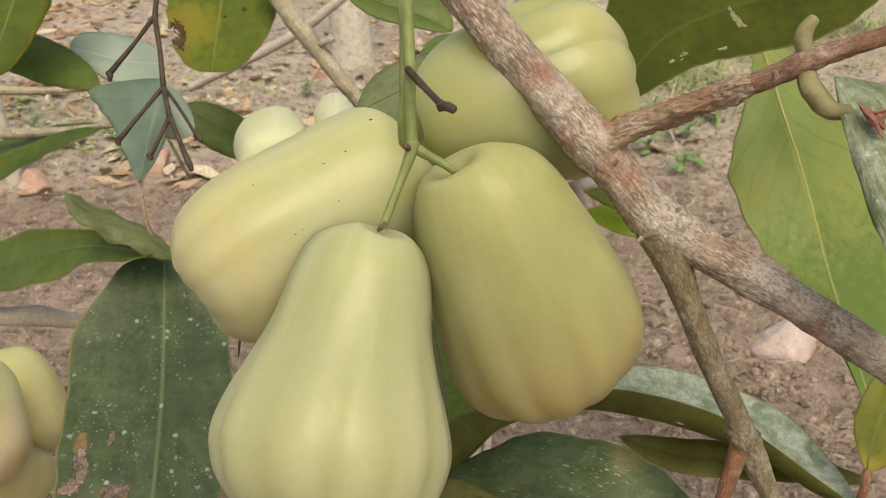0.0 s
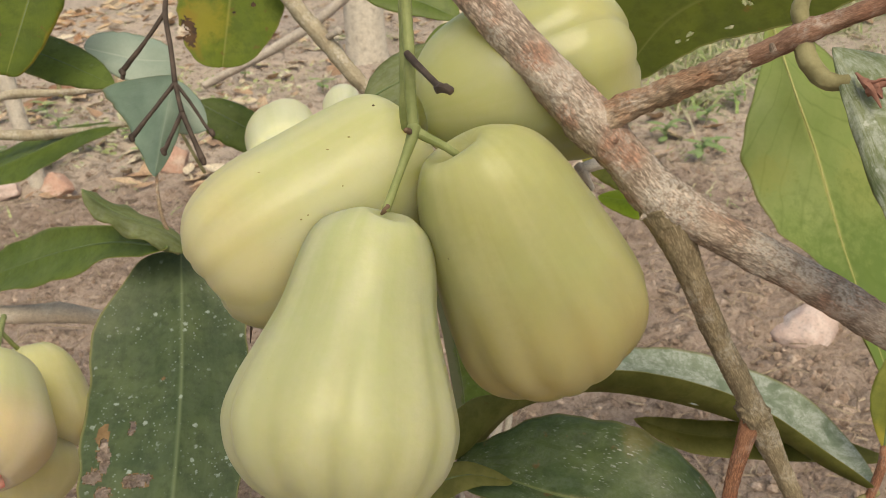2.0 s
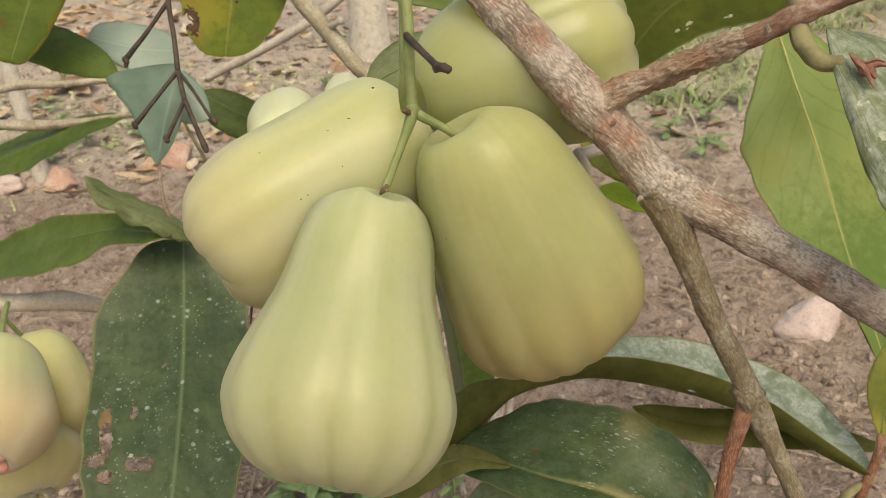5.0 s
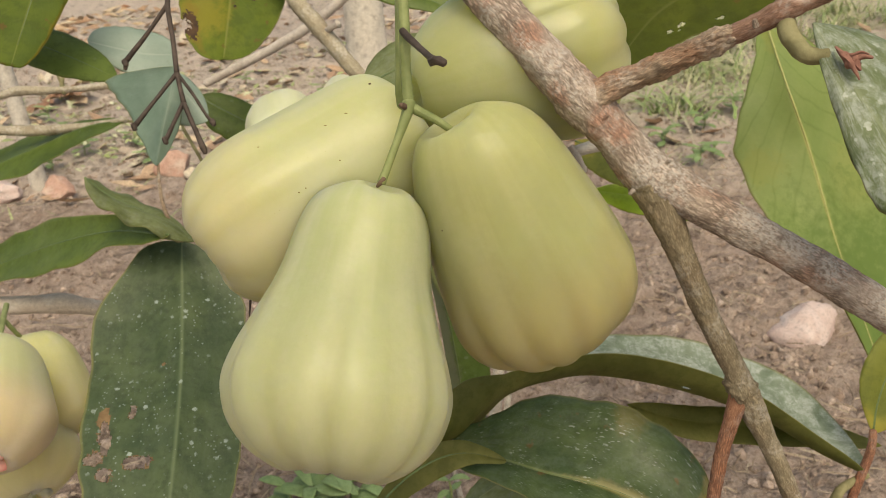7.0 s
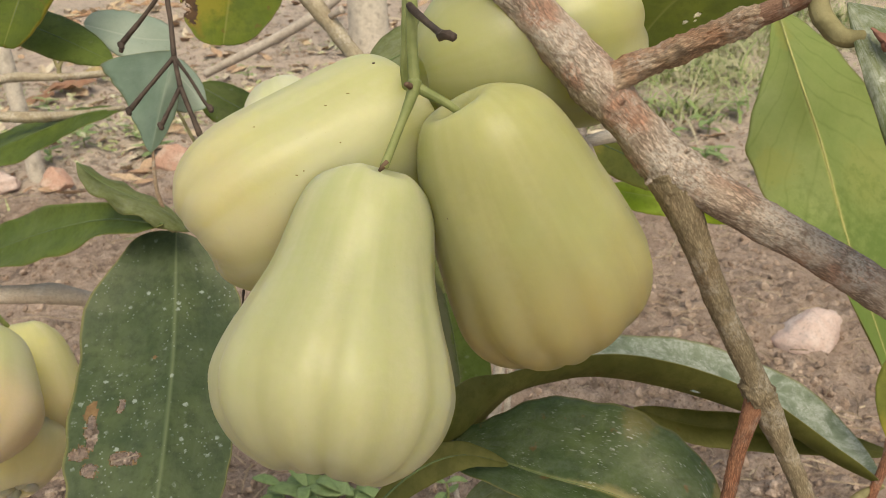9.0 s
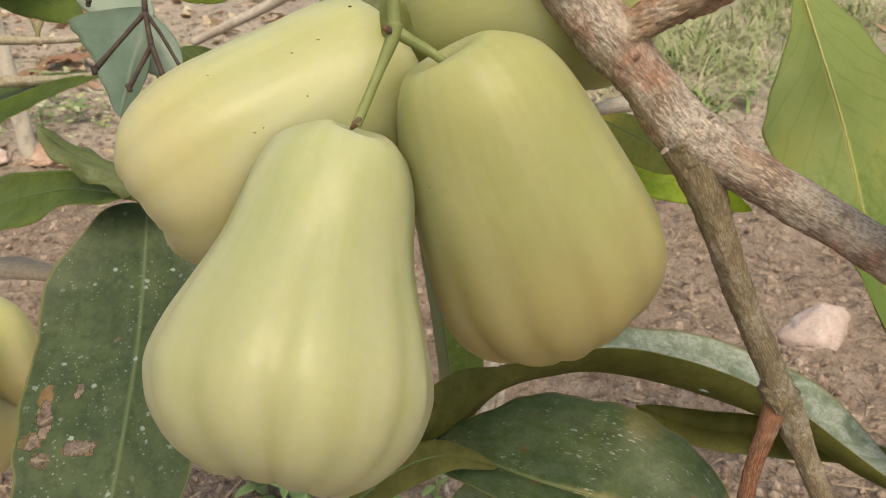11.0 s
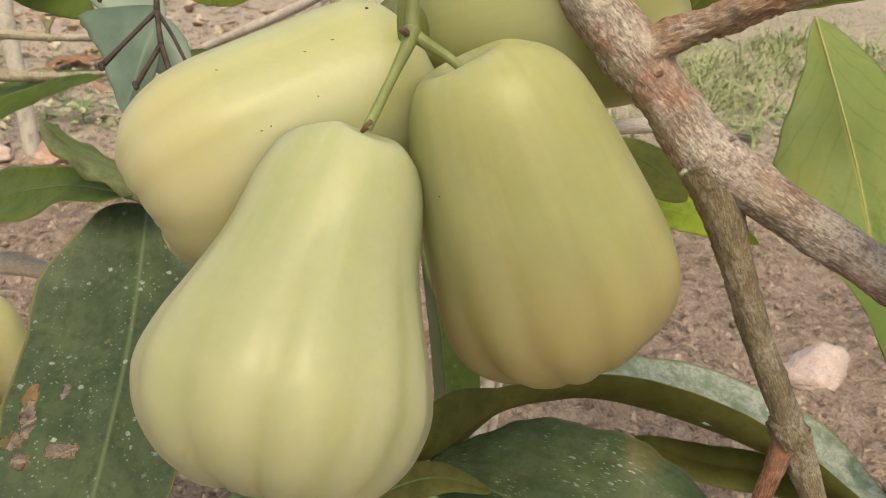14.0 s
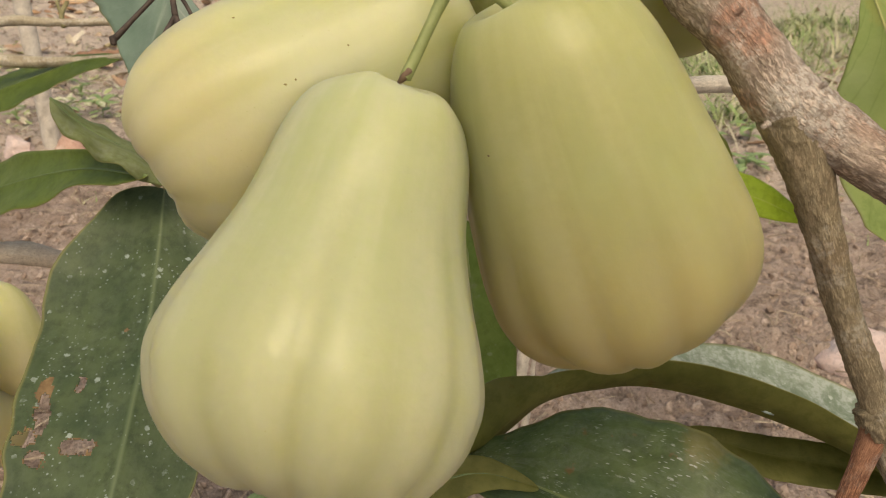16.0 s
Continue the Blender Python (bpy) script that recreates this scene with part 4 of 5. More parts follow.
part('fork', tube([(-0.1510, 0.4227, 0.3997), (-0.1490, 0.4187, 0.3911), (-0.1476, 0.4159, 0.3847)], [0.0015, 0.0013, 0.0015], DRY, 0.1, step=0.002), dry_stalk)
part('fork', tube([(-0.1476, 0.4159, 0.3847), (-0.1525, 0.4091, 0.3751), (-0.1567, 0.4041, 0.3669)], [0.0013, 0.0011, 0.0013], DRY, 0.1, step=0.002), dry_stalk)
part('fork', tube([(-0.1476, 0.4159, 0.3847), (-0.1413, 0.4089, 0.3716), (-0.1362, 0.4033, 0.3614)], [0.0015, 0.0013, 0.0018], DRY, 0.1, step=0.002), dry_stalk)
part('fork', tube([(-0.1510, 0.4227, 0.3997), (-0.1434, 0.4201, 0.3890), (-0.1361, 0.4169, 0.3767), (-0.1333, 0.4165, 0.3732)], [0.0011, 0.0009, 0.0009, 0.0011], DRY, 0.1, step=0.002), dry_stalk)
part('knob', tube([(-0.1823, 0.4293, 0.4065), (-0.1813, 0.4286, 0.4050), (-0.1807, 0.4278, 0.4033)], [0.0013, 0.0017, 0.0013], DRY, 0.25, step=0.001), dry_stalk)
part('knob', tube([(-0.1738, 0.4046, 0.3763), (-0.1729, 0.4039, 0.3748), (-0.1723, 0.4032, 0.3731)], [0.0012, 0.0016, 0.0012], DRY, 0.25, step=0.001), dry_stalk)
part('knob', tube([(-0.1579, 0.4046, 0.3681), (-0.1570, 0.4040, 0.3667), (-0.1565, 0.4032, 0.3649)], [0.0013, 0.0016, 0.0013], DRY, 0.25, step=0.001), dry_stalk)
part('knob', tube([(-0.1368, 0.4037, 0.3623), (-0.1359, 0.4030, 0.3609), (-0.1353, 0.4022, 0.3591)], [0.0013, 0.0016, 0.0013], DRY, 0.25, step=0.001), dry_stalk)
part('knob', tube([(-0.1339, 0.4170, 0.3743), (-0.1330, 0.4163, 0.3729), (-0.1324, 0.4155, 0.3711)], [0.0013, 0.0017, 0.0013], DRY, 0.25, step=0.001), dry_stalk)

# ---- leaves ----
leaf(limb_tree, [(-0.1664, 0.4241, 0.2963), (-0.1606, 0.3958, 0.2750), (-0.1517, 0.3553, 0.2534), (-0.1428, 0.3087, 0.2354), (-0.1371, 0.2677, 0.2177), (-0.1346, 0.2330, 0.2018)], [(0.14, (-0.0422, 0.0012, 0.0051)), (0.28, (-0.0541, 0.0020, -0.0019)), (0.6, (-0.0504, -0.0077, -0.0006))], [(0.3, (0.0355, 0.0073, -0.0101)), (0.6, (0.0337, 0.0022, -0.0103))], 'dark', 'olive', 'large dark green leaf with white specks and torn holes', petiole=[(-0.1663, 0.4288, 0.2992), (-0.1662, 0.4275, 0.3035)], peak=0.33, blunt=0.42, flip=True, holes=((0.575, -0.76, 0.04, 0.055), (0.525, -0.78, -0.016, 0.05), (0.515, -0.5, 0.018, 0.035), (0.62, -0.86, 0.016, 0.1), (0.635, -0.4, 0.016, 0.14), (0.66, -0.75, 0.016, 0.08), (0.4, -0.2, -0.004, 0.02)), rot=ROT, nv=300, nu=64, bulge=0.1, wave=0.1, seed=1)
leaf(limb_tree, [(-0.1616, 0.3957, 0.3132), (-0.2042, 0.4170, 0.3071), (-0.2540, 0.4404, 0.2895), (-0.3111, 0.4656, 0.2641), (-0.4003, 0.5000, 0.2250)], [(0.3, (0.0043, 0.0045, 0.0108)), (0.55, (-0.0139, 0.0243, 0.0081))], [(0.3, (0.0130, -0.0196, -0.0031)), (0.55, (0.0111, -0.0267, -0.0062))], 'green', 'olive', 'green leaf with wavy margin', petiole=[(-0.1587, 0.4014, 0.3063)], flip=True, bulge=0.15, wave=0.2, seed=2)
leaf(limb_tree, [(-0.2699, 0.6150, 0.3229), (-0.3036, 0.6119, 0.3184), (-0.3443, 0.6147, 0.3031), (-0.3957, 0.6151, 0.2834), (-0.4627, 0.6217, 0.2542)], [(0.35, (-0.0091, 0.0198, 0.0021)), (0.6, (-0.0150, 0.0329, 0.0053))], [(0.35, (0.0085, -0.0182, -0.0072)), (0.6, (0.0159, -0.0251, -0.0085))], 'green', 'olive', 'green drooping leaf', petiole=[(-0.2634, 0.6145, 0.3214)], flip=True, bulge=0.1, wave=0.15, seed=3)
leaf(limb_tree, [(-0.2037, 0.3974, 0.3483), (-0.1949, 0.4011, 0.3366), (-0.1820, 0.4047, 0.3268), (-0.1644, 0.4063, 0.3172), (-0.1515, 0.4061, 0.3040)], [(0.5, (-0.0028, 0.0154, -0.0024))], [(0.5, (-0.0017, -0.0121, -0.0021)), (0.8, (-0.0038, -0.0189, -0.0020))], 'paled', 'olive', 'small curled grey-green leaf', bulge=0.3, wave=0.3, seed=4, curl=0.1)
leaf(limb_tree, [(-0.2287, 0.5021, 0.4937), (-0.2364, 0.4860, 0.4663), (-0.2450, 0.4689, 0.4393), (-0.2520, 0.4378, 0.4032)], [(0.5, (0.0152, -0.0004, -0.0124))], [(0.5, (-0.0387, -0.0009, 0.0021))], 'yellowing', 'olive', 'dark green leaf with yellowing margin', peak=0.5, blunt=0.5, seed=5)
leaf(limb_tree, [(-0.3156, 0.5055, 0.4230), (-0.2829, 0.5011, 0.4113), (-0.2466, 0.4959, 0.3976), (-0.2126, 0.4855, 0.3847)], [(0.5, (0.0106, 0.0135, 0.0056))], [(0.5, (0.0006, -0.0117, -0.0127))], 'green', 'olive', 'green pointed leaf', peak=0.5, blunt=0.8, seed=6)
leaf(limb_tree, [(-0.1851, 0.5174, 0.3924), (-0.2052, 0.5174, 0.3937), (-0.2228, 0.5157, 0.3983), (-0.2407, 0.5152, 0.4033)], [(0.5, (0.0117, -0.0115, -0.0170))], [(0.5, (0.0008, 0.0132, 0.0133))], 'pale_blue', 'olive', 'wide pale blue-grey leaf', blunt=0.4, rib=0, seed=7)
leaf(limb_tree, [(-0.1592, 0.4462, 0.3989), (-0.1614, 0.4350, 0.3842), (-0.1653, 0.4231, 0.3658), (-0.1694, 0.4150, 0.3484)], [(0.15, (-0.0503, 0.0122, 0.0006)), (0.5, (-0.0285, 0.0103, -0.0005)), (0.8, (-0.0175, 0.0053, -0.0006))], [(0.2, (0.0050, -0.0031, -0.0023)), (0.6, (0.0085, 0.0060, -0.0026))], 'blue', 'olive', 'folded blue-grey drooping leaf', peak=0.3, flip=True, rib=0, bulge=0.08, wave=0.08, seed=8)
leaf(limb_tree, [(-0.1822, 0.4680, 0.3926), (-0.1684, 0.4646, 0.3842), (-0.1565, 0.4597, 0.3728), (-0.1488, 0.4554, 0.3631)], [(0.5, (0.0042, 0.0076, 0.0042))], [(0.5, (-0.0130, -0.0077, -0.0111))], 'pale_blue', 'olive', 'pale blue-grey leaf', rib=0, seed=9)
leaf(limb_tree, [(-0.1249, 0.5173, 0.4840), (-0.1298, 0.5054, 0.4586), (-0.1338, 0.4890, 0.4303), (-0.1376, 0.4694, 0.3976)], [(0.6, (-0.0316, -0.0047, -0.0016)), (0.85, (-0.0320, -0.0031, -0.0020))], [(0.6, (0.0338, 0.0016, -0.0043)), (0.85, (0.0326, 0.0019, -0.0047))], 'decaying', 'olive', 'yellow-green leaf with a dark brown decayed notch', peak=0.55, blunt=0.45, flip=True, holes=((0.78, -1.0, 0.035, 0.16), (0.79, -0.84, -0.06, 0.13), (0.64, 0.42, -0.01, 0.035), (0.7, 0.1, -0.005, 0.02)), rot=ROT_DARK, nv=200, nu=48, seed=10)
leaf(limb_tree, [(-0.1856, 0.5551, 0.3547), (-0.1721, 0.5522, 0.3475), (-0.1535, 0.5484, 0.3382), (-0.1330, 0.5444, 0.3281), (-0.1124, 0.5406, 0.3184)], [(0.4, (0.0047, 0.0099, 0.0091))], [(0.4, (-0.0085, -0.0114, -0.0123))], 'green', 'olive', 'dark green leaf', seed=11, bulge=0.2)
leaf(limb_tree, [(-0.0392, 0.3510, 0.4042), (-0.0285, 0.3539, 0.4098), (-0.0124, 0.3575, 0.4166), (0.0037, 0.3600, 0.4209), (0.0197, 0.3619, 0.4240)], [(0.35, (-0.0051, 0.0099, 0.0094))], [(0.35, (0.0021, -0.0111, -0.0119))], 'paled', 'olive', 'dull green leaf behind the stalk', seed=12)
leaf(limb_tree, [(-0.0627, 0.4735, 0.4506), (-0.0400, 0.4680, 0.4389), (-0.0142, 0.4646, 0.4316), (0.0052, 0.4605, 0.4228)], [(0.5, (0.0126, 0.0098, 0.0091))], [(0.5, (-0.0031, -0.0089, -0.0071))], 'green', 'olive', 'dark green leaf', seed=13)
leaf(limb_tree, [(-0.0126, 0.4039, 0.4197), (-0.0026, 0.4057, 0.4236), (0.0132, 0.4073, 0.4270)], [(0.5, (0.0014, 0.0028, 0.0060))], [(0.5, (0.0043, -0.0024, -0.0052))], 'green', 'olive', 'small dark green leaf', seed=14)
leaf(limb_tree, [(0.2227, 0.4184, 0.4620), (0.1831, 0.4145, 0.4513), (0.1432, 0.4112, 0.4419), (0.1104, 0.4020, 0.4287), (0.0845, 0.3855, 0.4041)], [(0.35, (0.0147, 0.0483, 0.0357)), (0.7, (-0.0241, 0.0331, 0.0273))], [(0.35, (0.0117, -0.0291, -0.0184)), (0.7, (0.0114, -0.0214, -0.0137))], 'moss', 'green', 'large olive-green leaf with small insect holes', peak=0.5, blunt=0.6, flip=True, holes=((0.725, 0.55, 0.016, 0.055), (0.775, 0.55, 0.013, 0.05), (0.745, 0.66, 0.008, 0.03), (0.6, 0.72, 0.02, 0.035), (0.49, 0.22, 0.014, 0.2)), nv=260, nu=56, seed=15)
leaf(limb_tree, [(0.2286, 0.5825, 0.3993), (0.2251, 0.5171, 0.3652), (0.2401, 0.4983, 0.3232), (0.2563, 0.4687, 0.2652), (0.2765, 0.4404, 0.2072), (0.2879, 0.4176, 0.1688)], [(0.15, (-0.0177, 0.0227, 0.0047)), (0.35, (-0.0498, -0.0062, -0.0124)), (0.55, (-0.0439, -0.0099, 0.0003)), (0.75, (-0.0320, 0.0063, 0.0401))], [(0.3, (0.0548, 0.0321, 0.0067)), (0.6, (0.0793, 0.0358, 0.0142))], 'bright', 'olive', 'bright green leaf with pale midrib', blunt=0.8, flip=True, nv=90, nu=14, seed=16, bulge=0.15, wave=0.1, rib=0.0008)
leaf(limb_tree, [(0.1087, 0.2183, 0.4509), (0.1134, 0.2097, 0.4415), (0.1200, 0.1989, 0.4296), (0.1292, 0.1872, 0.4154), (0.1427, 0.1779, 0.3992)], [(0.4, (0.0364, 0.0174, -0.0032))], [(0.25, (-0.0015, -0.0097, -0.0154)), (0.5, (-0.0028, -0.0124, -0.0195))], 'grey', 'olive', 'grey weathered leaf with a dull film, close to the limb', blunt=0.7, bulge=0.1, wave=0.15, rib=0, seed=17, nv=80, nu=14)
part('petiole', tube([(0.1034, 0.2236, 0.4548), (0.1024, 0.2222, 0.4510), (0.1036, 0.2188, 0.4465), (0.1062, 0.2149, 0.4430), (0.1092, 0.2138, 0.4424), (0.1122, 0.2122, 0.4430)], [0.0018, 0.0027, 0.0027, 0.0026, 0.0024, 0.0018], PETIOLE, 0.14, step=0.0015, round_=20), limb_tree, 'thick curved green petiole')
part('petiole', tube([(0.1030, 0.2238, 0.4548), (0.1012, 0.2250, 0.4588), (0.1020, 0.2270, 0.4622), (0.1045, 0.2285, 0.4650)], [0.0018, 0.0025, 0.0023, 0.0017], PETIOLE, 0.06, step=0.0015), limb_tree)
part('dry_scrap', tube([(0.1129, 0.2109, 0.4454), (0.1136, 0.2070, 0.4439), (0.1150, 0.2046, 0.4422), (0.1167, 0.2017, 0.4381)], [0.0003, 0.0010, 0.0009, 0.0002], RUST, 0.5, step=0.0007, seed=31), limb_tree, 'rusty dried scrap stuck on a leaf')
part('dry_scrap', tube([(0.1140, 0.2085, 0.4440), (0.1158, 0.2055, 0.4424), (0.1172, 0.2030, 0.4404)], [0.0006, 0.0020, 0.0004], RUST, 0.55, step=0.0006, seed=32), limb_tree)
part('dry_scrap', tube([(0.1152, 0.2050, 0.4432), (0.1180, 0.2040, 0.4440), (0.1202, 0.2036, 0.4436)], [0.0008, 0.0007, 0.0004], RUST, 0.5, step=0.0007, seed=33), limb_tree)
part('dry_scrap', tube([(0.1139, 0.2070, 0.4439), (0.1154, 0.2050, 0.4443), (0.1171, 0.2044, 0.4452), (0.1190, 0.2036, 0.4446)], [0.0005, 0.0005, 0.0003, 0.0002], RUST, 0.5, step=0.0007, seed=32), limb_tree)
leaf(limb_tree, [(-0.0129, 0.2683, 0.2587), (0.0038, 0.2804, 0.2600), (0.0215, 0.2955, 0.2678), (0.0443, 0.3085, 0.2682), (0.0737, 0.3185, 0.2641), (0.1149, 0.3212, 0.2529), (0.1550, 0.3160, 0.2391), (0.1836, 0.3039, 0.2253), (0.2045, 0.2948, 0.2184)], [(0.06, (-0.0300, -0.0120, 0.0420)), (0.18, (-0.0190, -0.0090, 0.0240)), (0.32, (-0.0094, -0.0067, 0.0125)), (0.55, (0.0020, -0.0068, 0.0185)), (0.8, (-0.0070, -0.0045, 0.0196))], [(0.4, (0.0134, 0.0525, -0.0158)), (0.6, (0.0155, 0.0536, -0.0019)), (0.8, (0.0230, 0.0539, 0.0006))], 'film', 'olive', 'long arching leaf folded like a gutter, dusty above', peak=0.55, blunt=0.5, flip=True, bulge=0.2, wave=0.08, seed=18, nv=320, nu=40, holes=((0.635, -0.25, 0.007, 0.05),))
leaf(limb_tree, [(-0.0004, 0.2770, 0.2504), (0.0204, 0.2715, 0.2516), (0.0401, 0.2629, 0.2508), (0.0685, 0.2524, 0.2500), (0.0931, 0.2411, 0.2430), (0.1107, 0.2319, 0.2314)], [(0.15, (-0.0028, 0.0160, 0.0148)), (0.35, (0.0065, 0.0246, 0.0236)), (0.6, (0.0103, 0.0236, 0.0262)), (0.8, (0.0126, 0.0260, 0.0238))], [(0.35, (-0.0033, -0.0171, -0.0017)), (0.6, (-0.0130, -0.0220, -0.0057))], 'spotted', 'olive', 'dark green leaf with white specks and a yellow blotch', peak=0.5, blunt=0.42, bulge=0.2, wave=0.12, seed=19, nv=90, nu=14, rib=0.0005)
leaf(limb_tree, [(-0.0376, 0.2480, 0.2401), (-0.0174, 0.2563, 0.2568), (0.0025, 0.2602, 0.2641), (0.0236, 0.2609, 0.2594)], [(0.5, (-0.0011, 0.0037, 0.0054))], [(0.5, (0.0063, -0.0046, -0.0034))], 'olive', 'olive', 'folded olive leaf end with a pale margin', blunt=0.6, seed=27)
leaf(limb_tree, [(0.0944, 0.3409, 0.2300), (0.1226, 0.3396, 0.2206), (0.1535, 0.3388, 0.2168), (0.1897, 0.3360, 0.2133), (0.2275, 0.3254, 0.2116)], [(0.35, (0.0081, 0.0061, 0.0059))], [(0.35, (-0.0051, -0.0106, -0.0047))], 'green', 'olive', 'dark leaf beneath the arching one', flip=True, rib=0, seed=20)
leaf(limb_tree, [(0.1030, 0.5290, 0.2838), (0.1396, 0.5274, 0.2777), (0.1686, 0.5257, 0.2722), (0.2027, 0.5208, 0.2595)], [(0.5, (0.0052, 0.0102, 0.0096))], [(0.5, (-0.0112, -0.0099, -0.0084))], 'lime', 'lime', 'bright green leaf', rib=0, seed=21)
leaf(limb_tree, [(0.0861, 0.5151, 0.3260), (0.1084, 0.5118, 0.3173), (0.1289, 0.5076, 0.3069), (0.1443, 0.5016, 0.2930)], [(0.5, (0.0119, 0.0088, 0.0062))], [(0.5, (-0.0104, -0.0112, -0.0114))], 'ochre', 'ochre', 'olive leaf behind the limb', seed=22)
leaf(limb_tree, [(-0.0135, 0.4080, 0.2950), (-0.0064, 0.4060, 0.2633), (-0.0012, 0.4050, 0.2352), (0.0031, 0.4050, 0.1935), (0.0018, 0.4050, 0.1335)], [(0.3, (-0.0060, 0.0030, -0.0010)), (0.7, (-0.0070, 0.0030, -0.0010))], [(0.3, (0.0190, 0.0040, 0.0020)), (0.7, (0.0210, 0.0050, 0.0020))], 'half_dusty', 'olive', 'upright green leaf, dusty grey along one half', flip=True, seed=23, peak=0.5, blunt=0.4, rib=0.0006)
part('leaf_base', tube([(-0.0150, 0.4040, 0.3080), (-0.0120, 0.4035, 0.2900), (-0.0090, 0.4030, 0.2760), (-0.0060, 0.4030, 0.2660)], [0.0022, 0.0032, 0.0026, 0.0010], STEM, 0.2, step=0.002, seed=5), limb_tree, 'pale curled leaf base')
leaf(limb_tree, [(0.0483, 0.3320, 0.1898), (0.0293, 0.3304, 0.1876), (0.0133, 0.3262, 0.1795), (0.0004, 0.3207, 0.1684)], [(0.5, (-0.0041, 0.0070, 0.0034))], [(0.5, (0.0142, -0.0072, -0.0046))], 'paled', 'olive', 'grey-green spotted leaf low down', flip=True, rib=0, seed=24)
leaf(limb_tree, [(0.2085, 0.3051, 0.2359), (0.2110, 0.3114, 0.2493), (0.2194, 0.3204, 0.2682), (0.2386, 0.3351, 0.2918)], [(0.5, (-0.0089, 0.0048, 0.0106))], [(0.5, (0.0220, 0.0006, -0.0007))], 'ochre', 'olive', 'green leaf with a yellow base', seed=25)

# ---- the ground and what lies on it ----
GROUND = -0.055


def ground_height(x, y):
    p = Vector((x, y, 0))
    h = 0.014 * noise.noise(p * 6) + 0.011 * noise.noise(p * 17) + 0.015 * abs(noise.noise(p * 34)) + 0.008 * noise.noise(p * 80) + 0.03 * noise.noise(p * 1.2)
    return GROUND + h * min(1.0, 12 / (1 + abs(x) + abs(y)))


def spread(lo, hi, centre, tight, count):
    """Coordinates that lie close together round the centre and far apart away from it."""
    a, b = math.asinh((lo - centre) / tight), math.asinh((hi - centre) / tight)
    return [centre + tight * math.sinh(v) for v in np.linspace(a, b, count)]


WIDE, LONG = 740, 780
xs, ys = spread(-200, 200, 0.1, 0.34, WIDE), spread(-150, 300, 1.0, 0.34, LONG)
ground_verts = [(x, y, ground_height(x, y)) for y in ys for x in xs]
ground_faces = [(j * WIDE + i, j * WIDE + i + 1, (j + 1) * WIDE + i + 1, (j + 1) * WIDE + i) for j in range(LONG - 1) for i in range(WIDE - 1)]
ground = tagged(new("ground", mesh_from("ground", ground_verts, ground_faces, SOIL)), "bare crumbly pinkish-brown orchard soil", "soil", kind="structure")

tagged(new("stone", rough_stone((0.443, 0.862, GROUND + 0.012), (0.057, 0.042, 0.036), 35, STONE, 4, 7, 0.6)), "pale pink broken stone lying on the soil", "stone")
tagged(new("pebble", rough_stone((0.405, 0.829, ground_height(0.405, 0.829) + 0.003), (0.006, 0.0055, 0.0045), 0, WHITE, 5)), "tiny white pebble on the soil", "pebble")
for k, (bx, by, size, turn) in enumerate([(-0.606, 1.566, (0.057, 0.040, 0.048), 15), (-0.800, 1.452, (0.050, 0.037, 0.033), -20), (-0.916, 1.467, (0.044, 0.039, 0.029), 40)]):
    tagged(new("brick_fragment", rough_stone((bx, by, ground_height(bx, by) + 0.018), size, turn, BRICK if k < 2 else STONE, 11 + k, 14)),
           "broken piece of red brick on the soil" if k < 2 else "pale broken brick piece on the soil", "brick", "brick pieces")


def scatter(name, count, seed, area, make, mat, label, category, smooth=False):
    """Many small loose bits joined into one mesh."""
    rng = random.Random(seed)
    verts, faces = [], []
    for _ in range(count):
        x, y = area(rng)
        v, f = make(rng, x, y, ground_height(x, y))
        base = len(verts)
        verts += v
        faces += [tuple(i + base for i in q) for q in f]
    return tagged(new(name, mesh_from(name, verts, faces, mat, smooth=smooth)), label, category, kind="stuff")


def near_area(rng):
    y = 0.38 + 2.9 * rng.random() ** 1.9
    return rng.uniform(-0.68, 0.68) * (y + 0.3), y


ball = bmesh.new()
bmesh.ops.create_icosphere(ball, subdivisions=1, radius=1.0)
BALL_V, BALL_F = [v.co.copy() for v in ball.verts], [tuple(v.index for v in f.verts) for f in ball.faces]
ball.free()


def clod(rng, x, y, z):
    s = 0.0012 + 0.0058 * rng.random() ** 5
    m = pose(x, y, z + 0.05 * s, rng.uniform(0, 360), rng.uniform(0, 360), rng.uniform(0, 360)) @ Matrix.Diagonal((s * rng.uniform(0.8, 1.5), s, s * rng.uniform(0.5, 0.9), 1))
    return [m @ (v * rng.uniform(0.75, 1.15)) for v in BALL_V], BALL_F


def straw(rng, x, y, z):
    size, wide, a = rng.uniform(0.008, 0.05), rng.uniform(0.0003, 0.0011), rng.uniform(0, 6.28)
    d, s = Vector((math.cos(a), math.sin(a), rng.uniform(-0.05, 0.25))), Vector((-math.sin(a), math.cos(a), 0)) * wide
    bow = Vector((rng.gauss(0, 1), rng.gauss(0, 1), 0.6)) * size * 0.12
    o = Vector((x, y, z + 0.003))
    v = []
    for k in range(4):
        c = o + d * size * k / 3 + bow * (1 - (2 * k / 3 - 1) ** 2)
        v += [c + s, c - s, c + Vector((0, 0, wide * 1.3))]
    f = []
    for k in range(3):
        for e, g in ((0, 1), (1, 2), (2, 0)):
            f.append((3 * k + e, 3 * k + g, 3 * k + 3 + g, 3 * k + 3 + e))
    return v, f


